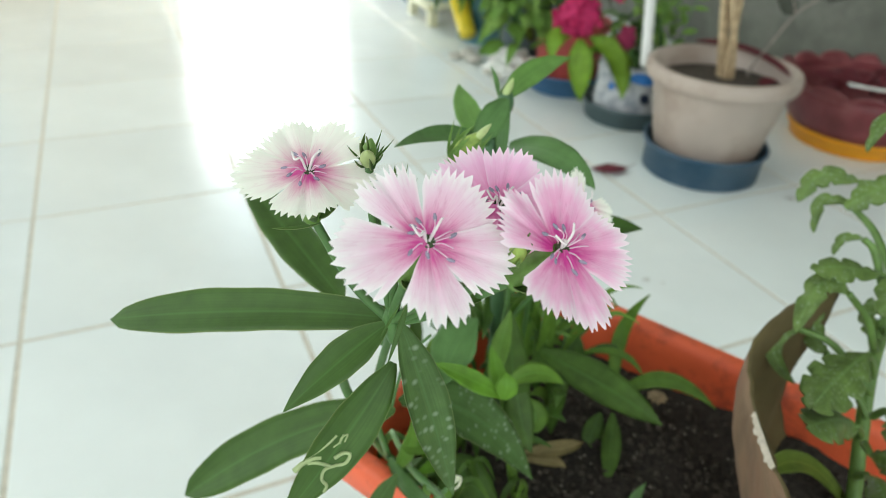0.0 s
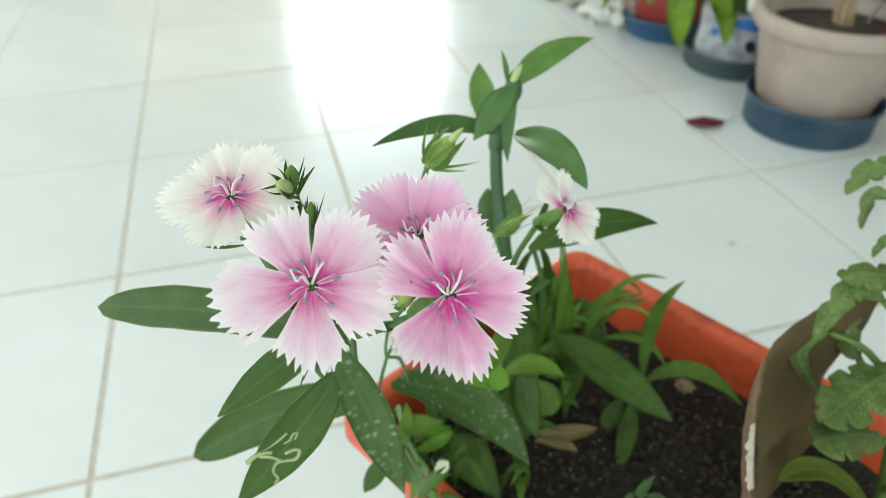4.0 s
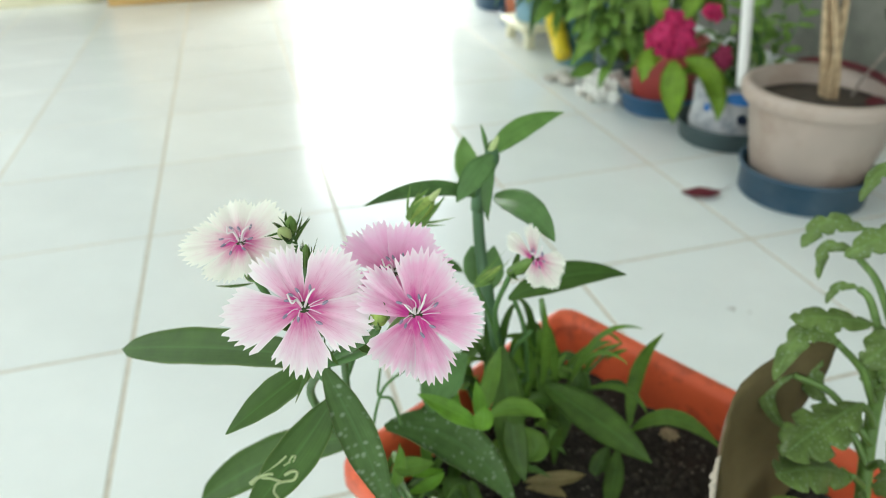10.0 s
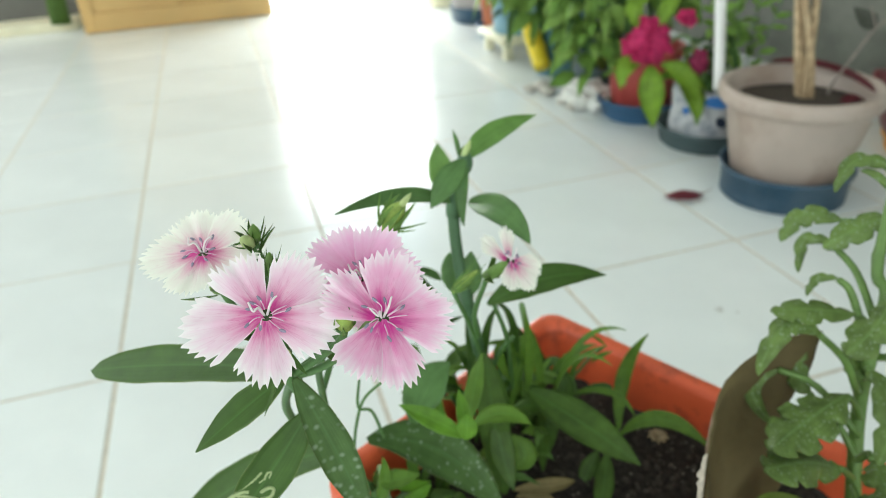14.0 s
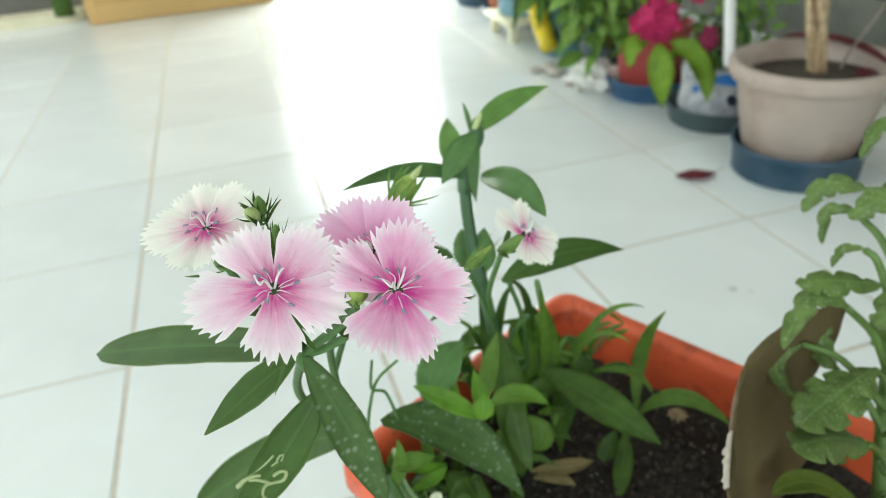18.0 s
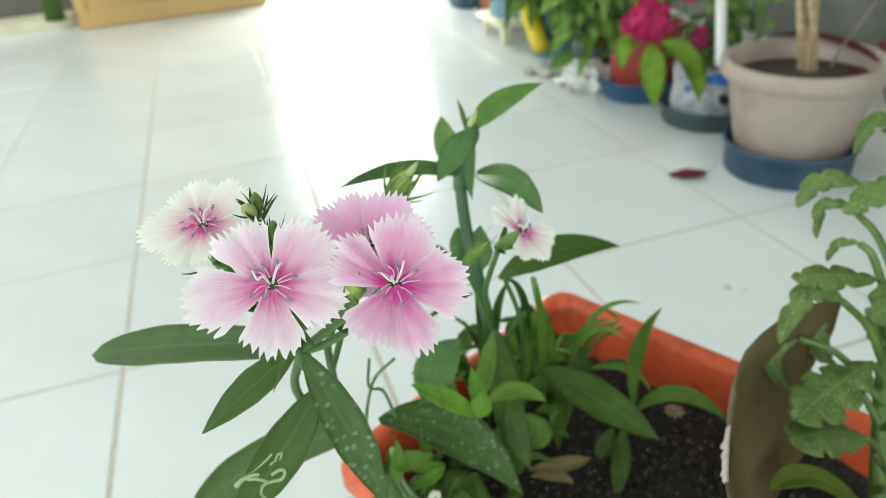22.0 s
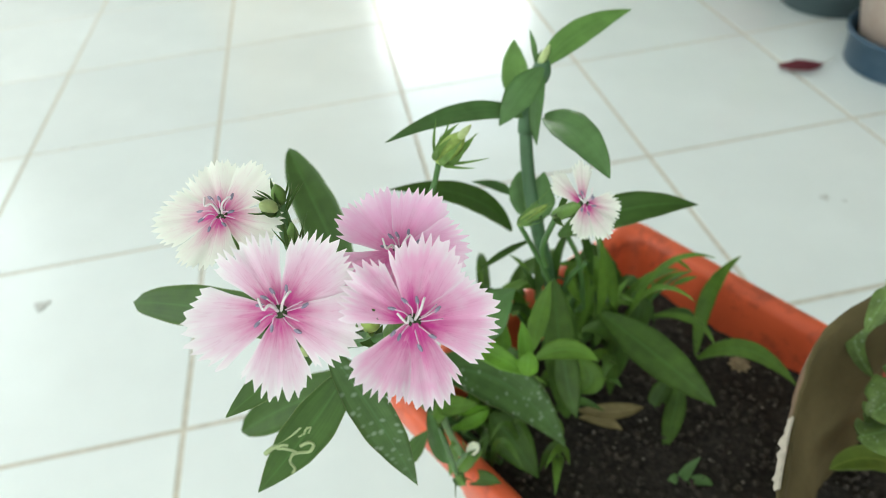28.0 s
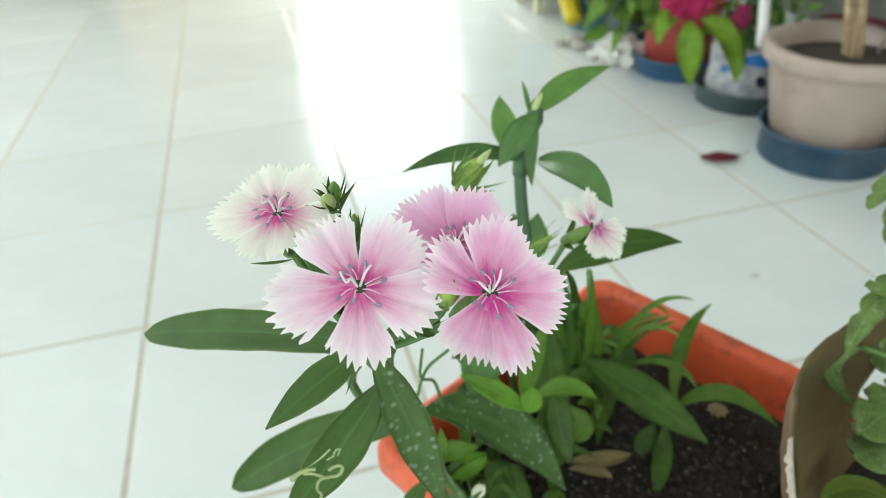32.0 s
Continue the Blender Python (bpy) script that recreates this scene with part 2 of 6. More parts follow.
def petal_mat(name, heart, body, rim, reach=0.5, veins=0.35):
    """A petal: deep colour by the claw (v = 0) that runs out along streaks into a paler blade with fine veins and a whitish margin (v = 1)."""
    m = bpy.data.materials.new(name)
    m.use_nodes = True
    n, l = m.node_tree.nodes, m.node_tree.links
    bsdf, out = n["Principled BSDF"], n["Material Output"]

    def value(op, a, b=0.0, c=0.0):
        k = n.new("ShaderNodeMath")
        k.operation = op
        for i, x in enumerate((a, b, c)):
            if isinstance(x, (int, float)):
                k.inputs[i].default_value = x
            else:
                l.new(x, k.inputs[i])
        return k.outputs[0]

    def ranged(x, a, b, c, d):
        k = n.new("ShaderNodeMapRange")
        for i, q in enumerate((a, b, c, d)):
            k.inputs[i + 1].default_value = q
        l.new(x, k.inputs[0])
        return k.outputs[0]

    def mixed(fac, a, b):
        k = n.new("ShaderNodeMix")
        k.data_type = "RGBA"
        l.new(fac, k.inputs["Factor"])
        l.new(a, k.inputs[6])
        k.inputs[7].default_value = (*b, 1)
        return k.outputs[2]

    co, info = n.new("ShaderNodeTexCoord"), n.new("ShaderNodeObjectInfo")
    sep = n.new("ShaderNodeSeparateXYZ")
    l.new(co.outputs["UV"], sep.inputs[0])
    u, v = sep.outputs["X"], sep.outputs["Y"]
    own = value("MULTIPLY", info.outputs["Random"], 30.0)

    def grain(su, sv, detail, rough=0.5):
        """Noise over the blade, stretched by su across and sv along, different on each petal."""
        at = n.new("ShaderNodeCombineXYZ")
        l.new(value("MULTIPLY", u, su), at.inputs["X"])
        l.new(value("MULTIPLY", v, sv), at.inputs["Y"])
        l.new(own, at.inputs["Z"])
        k = n.new("ShaderNodeTexNoise")
        k.inputs["Scale"].default_value, k.inputs["Detail"].default_value, k.inputs["Roughness"].default_value = 1.0, detail, rough
        l.new(at.outputs[0], k.inputs["Vector"])
        return k.outputs["Fac"]

    broad, fine, cloud = grain(7, 0.9, 2), grain(46, 1.6, 3), grain(5, 4, 3)
    s = value("ADD", v, value("MULTIPLY_ADD", broad, 0.34, -0.17))
    s = value("ADD", s, value("MULTIPLY_ADD", fine, 0.09, -0.045))
    ramp = n.new("ShaderNodeValToRGB")
    e = ramp.color_ramp.elements
    e[0].position, e[0].color = 0.15, (*heart, 1)
    e[1].position, e[1].color = 0.97, (*rim, 1)
    for at, w in ((reach * 0.60, 0.58), (reach * 0.88, 0.24), (reach * 1.3, 0.0)):
        e.new(at).color = (*(w * a + (1 - w) * b for a, b in zip(heart, body)), 1)
    l.new(s, ramp.inputs["Fac"])
    color = ramp.outputs["Color"]
    # soft clouding of the blade
    color = mixed(ranged(cloud, 0.45, 0.75, 0.0, 0.35), color, rim)
    # thin branching veins, strongest in the lower half
    ridge = value("ABSOLUTE", value("SUBTRACT", grain(15, 1.1, 1.5, 0.6), 0.5))
    fade = value("MULTIPLY", ranged(v, 0.08, 0.92, 1.0, 0.12), veins)
    color = mixed(value("MULTIPLY", ranged(ridge, 0.0, 0.028, 1.0, 0.0), fade), color, tuple(0.75 * a for a in heart))
    # specks of deeper colour round the heart
    fleck = value("MULTIPLY", ranged(grain(30, 16, 2), 0.60, 0.70, 0.0, 0.55), ranged(v, 0.12, 0.55, 1.0, 0.0))
    color = mixed(fleck, color, heart)
    # whitish margins along both sides
    side = value("ABSOLUTE", value("MULTIPLY_ADD", u, 2.0, -1.0))
    color = mixed(value("MULTIPLY", ranged(side, 0.86, 1.0, 0.0, 0.75), ranged(v, 0.15, 0.5, 0.0, 1.0)), color, rim)
    l.new(color, bsdf.inputs["Base Color"])
    bsdf.inputs["Roughness"].default_value = 0.66
    bsdf.inputs["Specular IOR Level"].default_value = 0.2
    b = n.new("ShaderNodeBump")
    b.inputs["Strength"].default_value, b.inputs["Distance"].default_value = 0.13, 0.0006
    l.new(value("ADD", fine, broad), b.inputs["Height"])
    l.new(b.outputs["Normal"], bsdf.inputs["Normal"])
    tr = n.new("ShaderNodeBsdfTranslucent")
    l.new(color, tr.inputs["Color"])
    ms = n.new("ShaderNodeMixShader")
    ms.inputs[0].default_value = 0.3
    l.new(bsdf.outputs[0], ms.inputs[1])
    l.new(tr.outputs[0], ms.inputs[2])
    l.new(ms.outputs[0], out.inputs["Surface"])
    return m


TILE = mat("glazed_tile", (0.762, 0.805, 0.79), rough=0.21, vary=0.035, scale=6, bump=0.05, bump_scale=7, per_object=0.035, spec=0.5, stain=(0.715, 0.765, 0.755), stain_scale=1.6)
GROUT = mat("grout", (0.55, 0.515, 0.43), rough=0.85, vary=0.12, scale=60, bump=0.3)
CEMENT = mat("cement_wall", (0.124, 0.129, 0.107), rough=0.88, vary=0.18, scale=9, bump=0.45, bump_scale=38, stain=(0.175, 0.178, 0.150), stain_scale=5.0, stain_at=(0.44, 0.62))
PLASTER = mat("white_plaster", (0.72, 0.72, 0.70), rough=0.85, vary=0.05, scale=12, bump=0.2)
TERRACOTTA_PLASTIC = mat("orange_plastic", (0.70, 0.112, 0.040), rough=0.44, vary=0.14, scale=24, bump=0.12, stain=(0.16, 0.030, 0.017), stain_scale=42, stain_at=(0.52, 0.76))
SOIL = mat("dark_soil", (0.028, 0.023, 0.018), rough=0.95, vary=0.55, scale=320, bump=1.0, bump_scale=420)
POT_SOIL = mat("brown_soil", (0.060, 0.044, 0.033), rough=0.95, vary=0.5, scale=120, bump=1.0, bump_scale=160)
CRUMB = mat("soil_crumbs", (0.042, 0.034, 0.027), rough=0.95, vary=0.5, scale=300, bump=0.6, per_object=0.3)
GRIT = mat("pale_grit", (0.15, 0.13, 0.11), rough=0.9, vary=0.3, scale=500, bump=0.3)
BEIGE = mat("beige_plastic", (0.47, 0.385, 0.33), rough=0.5, vary=0.08, scale=9, bump=0.06, stain=(0.36, 0.265, 0.21), stain_scale=8)
NAVY = mat("navy_plastic", (0.022, 0.070, 0.122), rough=0.42, vary=0.10, scale=12, bump=0.06, stain=(0.07, 0.12, 0.17), stain_scale=9)
SLATE = mat("slate_plastic", (0.062, 0.100, 0.106), rough=0.5, vary=0.14, scale=14, bump=0.08, stain=(0.10, 0.13, 0.14), stain_scale=10)
BLUE = mat("blue_plastic", (0.036, 0.118, 0.235), rough=0.42, vary=0.1, scale=12, bump=0.06)
BURGUNDY = mat("burgundy_glaze", (0.19, 0.036, 0.044), rough=0.38, vary=0.22, scale=18, bump=0.10, stain=(0.26, 0.085, 0.085), stain_scale=9)
YELLOW = mat("yellow_plastic", (0.85, 0.36, 0.012), rough=0.4, vary=0.06, scale=12, bump=0.05)
LEMON = mat("lemon_plastic", (0.78, 0.60, 0.03), rough=0.4, vary=0.12, scale=20, bump=0.1)
CREAM = mat("cream_plastic", (0.72, 0.69, 0.50), rough=0.5, vary=0.06, scale=12, bump=0.05)
RED_POT = mat("red_plastic", (0.46, 0.075, 0.065), rough=0.45, vary=0.15, scale=14, bump=0.08)
TEAL = mat("teal_plastic", (0.10, 0.24, 0.30), rough=0.45, vary=0.12, scale=12, bump=0.06)
BUCKET = mat("pale_blue_plastic", (0.20, 0.37, 0.46), rough=0.45, vary=0.12, scale=12, bump=0.06)
ORANGE_CLAY = mat("orange_clay", (0.50, 0.16, 0.075), rough=0.8, vary=0.15, scale=25, bump=0.2)
GREY_POT = mat("grey_plastic", (0.46, 0.43, 0.41), rough=0.55, vary=0.08, scale=10, bump=0.06)
WHITE_PVC = mat("white_pvc", (0.82, 0.82, 0.80), rough=0.35, vary=0.03, scale=15, bump=0.02)
BAG_WHITE = mat("bag_white", (0.60, 0.61, 0.62), rough=0.3, vary=0.16, scale=26, bump=0.5, bump_scale=60, stain=(0.10, 0.14, 0.22), stain_scale=34)
WHITE_BAG = mat("crumpled_film", (0.78, 0.78, 0.74), rough=0.35, vary=0.12, scale=30, bump=0.6, bump_scale=70)
BAG_BLUE = mat("bag_blue", (0.03, 0.19, 0.55), rough=0.3, vary=0.15, scale=18, bump=0.4, bump_scale=60)
BAG_DARK = mat("bag_dark", (0.02, 0.03, 0.06), rough=0.35, vary=0.2, scale=18, bump=0.4)
PINE = mat("pale_wood", (0.60, 0.39, 0.15), rough=0.5, vary=0.10, scale=5, bump=0.12, stain=(0.52, 0.31, 0.11), stain_scale=2.5)
BRAID = mat("braided_bark", (0.52, 0.39, 0.24), rough=0.85, vary=0.3, scale=70, bump=0.4, stain=(0.30, 0.20, 0.11), stain_scale=14)
TWIG = mat("grey_twig", (0.24, 0.20, 0.17), rough=0.8, vary=0.25, scale=80, bump=0.4)
CARD = mat("brown_cardboard", (0.128, 0.100, 0.046), rough=0.88, spec=0.15, vary=0.22, scale=30, bump=0.35, bump_scale=160, stain=(0.085, 0.066, 0.032), stain_scale=13)
CARD_PALE = mat("pale_cardboard", (0.195, 0.122, 0.068), rough=0.85, vary=0.22, scale=60, bump=0.4, stain=(0.19, 0.10, 0.06), stain_scale=30)
PAPER = mat("torn_paper", (0.52, 0.46, 0.38), rough=0.9, vary=0.15, scale=200, bump=0.5)
RUBBLE = mat("pale_rubble", (0.56, 0.53, 0.47), rough=0.92, vary=0.25, scale=30, bump=0.7)
DARK_OPEN = mat("dark_grey_paint", (0.14, 0.14, 0.125), rough=0.6, vary=0.15, scale=6, bump=0.1)

LEAF_DEEP = leaf_mat("dianthus_leaf", (0.059, 0.126, 0.022), (0.085, 0.195, 0.042), vary=0.16, edge=(0.20, 0.27, 0.09))
LEAF_SPOT = leaf_mat("dianthus_leaf_speckled", (0.074, 0.145, 0.040), (0.09, 0.19, 0.06), spots=0.62, spot_scale=300, vary=0.18, edge=(0.18, 0.25, 0.10))
LEAF_PALE = leaf_mat("dianthus_leaf_pale", (0.111, 0.224, 0.069), (0.12, 0.24, 0.08), rough=0.46, vary=0.18)
LEAF_TOP = leaf_mat("young_top_leaf", (0.145, 0.287, 0.067), (0.15, 0.29, 0.08), rough=0.46, vary=0.16)
LEAF_BRIGHT = leaf_mat("young_leaf", (0.124, 0.275, 0.024), (0.16, 0.37, 0.05), translucent=0.3)
# shade inside the low clump is put into this leaf green
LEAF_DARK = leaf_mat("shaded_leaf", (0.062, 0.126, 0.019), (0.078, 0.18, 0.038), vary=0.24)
LEAF_GRASS = leaf_mat("grass_blade", (0.111, 0.217, 0.028), (0.12, 0.28, 0.05))
LEAF_MUM = leaf_mat("lobed_leaf", (0.124, 0.195, 0.049), (0.18, 0.30, 0.10), spots=0.6, spot_scale=440, rough=0.46, vary=0.36)
LEAF_YELLOW = leaf_mat("yellowing_leaf", (0.10, 0.145, 0.02), (0.22, 0.27, 0.05))
LEAF_CELOSIA = leaf_mat("celosia_leaf", (0.192, 0.340, 0.030), (0.26, 0.42, 0.07), rough=0.5, translucent=0.25)
LEAF_BUSH = leaf_mat("bush_leaf", (0.165, 0.308, 0.055), (0.19, 0.34, 0.09), rough=0.55, translucent=0.22)
LEAF_BUSH_LIGHT = leaf_mat("bush_leaf_light", (0.230, 0.378, 0.079), (0.26, 0.42, 0.11), rough=0.55, translucent=0.3)
# dark green, lowered further to stand in for deep shadow among the pots
LEAF_BUSH_DARK = leaf_mat("bush_leaf_dark", (0.046, 0.107, 0.023), (0.10, 0.2, 0.05), rough=0.55)
LEAF_RUBBER = leaf_mat("dark_rubber_leaf", (0.055, 0.060, 0.045), (0.10, 0.09, 0.07), rough=0.4)
LEAF_WINE = leaf_mat("wine_leaf", (0.13, 0.022, 0.030), (0.18, 0.04, 0.045), rough=0.5)
LEAF_FALLEN = leaf_mat("fallen_red_leaf", (0.155, 0.022, 0.036), (0.20, 0.05, 0.06), rough=0.5)
LEAF_DRY = leaf_mat("dry_leaf", (0.29, 0.235, 0.105), (0.36, 0.30, 0.15), rough=0.8)
HUSK = mat("dry_husk", (0.34, 0.26, 0.15), rough=0.85, vary=0.3, scale=300, bump=0.3)
STEM = mat("green_stem", (0.074, 0.172, 0.044), rough=0.5, vary=0.15, scale=150, bump=0.1)
STEM_BLUE = mat("bluish_stem", (0.062, 0.142, 0.062), rough=0.5, vary=0.16, scale=140, bump=0.1, stain=(0.05, 0.115, 0.045), stain_scale=60)
STEM_LOBED = mat("yellowish_stem", (0.120, 0.215, 0.050), rough=0.5, vary=0.18, scale=150, bump=0.1, stain=(0.09, 0.17, 0.035), stain_scale=50)
STEM_PALE = mat("pale_green_stem", (0.16, 0.28, 0.10), rough=0.5, vary=0.15, scale=150, bump=0.1)
CALYX = mat("calyx_green", (0.15, 0.28, 0.055), rough=0.5, vary=0.2, scale=300, bump=0.15, translucent=0.15)
BUD_PALE = mat("bud_pale", (0.50, 0.60, 0.26), rough=0.5, vary=0.2, scale=300, bump=0.15, translucent=0.2)
BUD_GREEN = mat("bud_green", (0.33, 0.46, 0.10), rough=0.5, vary=0.28, scale=420, bump=0.2, translucent=0.18)
BUD_WHITE = mat("bud_white", (0.78, 0.80, 0.62), rough=0.5, vary=0.1, scale=300, bump=0.1, translucent=0.2)
STYLE = mat("flower_style", (0.90, 0.84, 0.84), rough=0.5, vary=0.05, scale=300, bump=0, translucent=0.2)
FILAMENT = mat("filament", (0.86, 0.60, 0.74), rough=0.5, vary=0.06, scale=300, bump=0, translucent=0.2)
ANTHER = mat("anther", (0.30, 0.27, 0.36), rough=0.7, vary=0.2, scale=900, bump=0.2)
MAGENTA = mat("celosia_plume", (0.56, 0.022, 0.125), rough=0.75, vary=0.4, scale=120, bump=0.6, translucent=0.15)
MAGENTA_DARK = mat("celosia_plume_dark", (0.26, 0.018, 0.07), rough=0.75, vary=0.4, scale=120, bump=0.6)
VIOLET = mat("violet_flower", (0.38, 0.10, 0.38), rough=0.7, vary=0.2, scale=120, bump=0.2)
THROAT = mat("flower_throat", (0.035, 0.06, 0.015), rough=0.6, vary=0.3, scale=900, bump=0.2)
SMUDGE = mat("grey_smudge", (0.50, 0.51, 0.48), rough=0.7, vary=0.2, scale=120, bump=0.1)
TRAIL = mat("leaf_trail", (0.33, 0.40, 0.19), rough=0.6, vary=0.2, scale=300, bump=0.1)
PETAL_WHITE = petal_mat("petal_blush", (0.74, 0.10, 0.38), (0.91, 0.69, 0.80), (0.94, 0.89, 0.90), 0.50)
PETAL_PINK = petal_mat("petal_pink", (0.76, 0.075, 0.39), (0.93, 0.55, 0.75), (0.95, 0.83, 0.89), 0.54)
PETAL_ROSE = petal_mat("petal_rose", (0.82, 0.20, 0.50), (0.95, 0.58, 0.80), (0.96, 0.76, 0.88), 0.54, 0.25)
PETAL_IVORY = petal_mat("petal_ivory", (0.74, 0.10, 0.38), (0.93, 0.87, 0.83), (0.95, 0.96, 0.88), 0.46, 0.3)




# ---- building helpers ----
def mesh_ob(name, bm, material, parent=None, label="", smooth=True):
    me = bpy.data.meshes.new(name)
    bm.normal_update()
    bm.to_mesh(me)
    bm.free()
    for p in me.polygons:
        p.use_smooth = smooth
    for m in material if isinstance(material, (list, tuple)) else [material]:
        me.materials.append(m)
    ob = new(name, me)
    if parent:
        ob.parent = parent
        ob.matrix_parent_inverse = parent.matrix_world.inverted() if parent.parent is None else (parent.parent.matrix_world @ parent.matrix_basis).inverted()
    if label:
        ob["label"] = label
    return ob


def part(name, bm, material, parent, label="", smooth=True):
    """One mesh under a thing or a part, its points given in the world."""
    me = bpy.data.meshes.new(name)
    bm.normal_update()
    bm.to_mesh(me)
    bm.free()
    for p in me.polygons:
        p.use_smooth = smooth
    for m in material if isinstance(material, (list, tuple)) else [material]:
        me.materials.append(m)
    ob = new(name, me)
    ob.parent = parent
    if label:
        ob["label"] = label
    return ob


def thing(name, label, category, group="", kind=""):
    return tagged(new(name), label, category, group, kind)


def box(bm, lo, hi, bevel=0.0):
    made = bmesh.ops.create_cube(bm, size=1)["verts"]
    for v in made:
        v.co = Vector([lo[i] + (v.co[i] + 0.5) * (hi[i] - lo[i]) for i in range(3)])
    if bevel:
        edges = list({e for v in made for e in v.link_edges})
        bmesh.ops.bevel(bm, geom=edges, offset=bevel, segments=2, affect="EDGES", profile=0.5)
    return bm


def lathe(bm, profile, centre, seg=56, wobble=0.0, squash=(1, 1), caps=True):
    """A turned body: profile of (radius, height)."""
    rings = []
    for r, z in profile:
        ring = []
        for i in range(seg):
            a = 2 * math.pi * i / seg
            k = 1 + wobble * math.sin(3 * a + z * 20) + wobble * 0.6 * math.sin(7 * a + 1.3)
            ring.append(bm.verts.new((centre[0] + r * k * math.cos(a) * squash[0], centre[1] + r * k * math.sin(a) * squash[1], centre[2] + z)))
        rings.append(ring)
    for a, b in zip(rings, rings[1:]):
        for i in range(seg):
            j = (i + 1) % seg
            bm.faces.new((a[i], a[j], b[j], b[i]))
    for ring, flip in ((rings[0], True), (rings[-1], False)):
        if caps and profile[0 if flip else -1][0] > 1e-4:
            bm.faces.new(ring[::-1] if flip else ring)
    return bm


def smooth_path(points, steps=6):
    """A Catmull-Rom line through the points."""
    p = [Vector(q) for q in points]
    if len(p) == 2:
        return [p[0].lerp(p[1], i / steps) for i in range(steps + 1)]
    p = [2 * p[0] - p[1]] + p + [2 * p[-1] - p[-2]]
    out = []
    for a, b, c, d in zip(p, p[1:], p[2:], p[3:]):
        for i in range(steps):
            t = i / steps
            out.append(0.5 * (2 * b + (c - a) * t + (2 * a - 5 * b + 4 * c - d) * t * t + (3 * b - a - 3 * c + d) * t ** 3))
    return out + [p[-2]]


def tube(bm, points, r0, r1=None, seg=8, steps=6, bulge=0.0):
    """A round stem along a smooth line, tapering from r0 to r1."""
    line = smooth_path(points, steps)
    r1 = r0 if r1 is None else r1
    rings, side = [], None
    for i, q in enumerate(line):
        tan = (line[min(i + 1, len(line) - 1)] - line[max(i - 1, 0)]).normalized()
        if side is None:
            side = tan.orthogonal().normalized()
        side = (side - tan * side.dot(tan)).normalized()
        up = tan.cross(side)
        k = i / (len(line) - 1)
        r = r0 + (r1 - r0) * k + bulge * math.sin(math.pi * k)
        rings.append([bm.verts.new(q + r * (math.cos(2 * math.pi * j / seg) * side + math.sin(2 * math.pi * j / seg) * up)) for j in range(seg)])
    for a, b in zip(rings, rings[1:]):
        for j in range(seg):
            bm.faces.new((a[j], a[(j + 1) % seg], b[(j + 1) % seg], b[j]))
    bm.faces.new(rings[0][::-1])
    bm.faces.new(rings[-1])
    return bm


EYE = Vector((-0.93, -1.01, 0.72))


def blade_frame(base, mid, tip, t, up=0.35, twist=0.0):
    """Centre, side and face of a blade at t from base (0) to tip (1)."""
    base, mid, tip = Vector(base), Vector(mid), Vector(tip)
    ctrl = 2 * mid - 0.5 * (base + tip)
    c = (1 - t) ** 2 * base + 2 * t * (1 - t) * ctrl + t * t * tip
    d = (2 * (1 - t) * (ctrl - base) + 2 * t * (tip - ctrl)).normalized()
    want = ((EYE - c).normalized() * (1 - up) + Vector((0, 0, 1)) * up).normalized()
    side = d.cross(want)
    if side.length < 1e-4:
        side = d.orthogonal()
    side.normalize()
    side = Matrix.Rotation(radians(twist) * (0.4 + 0.6 * t), 3, d) @ side
    return c, side, side.cross(d).normalized()


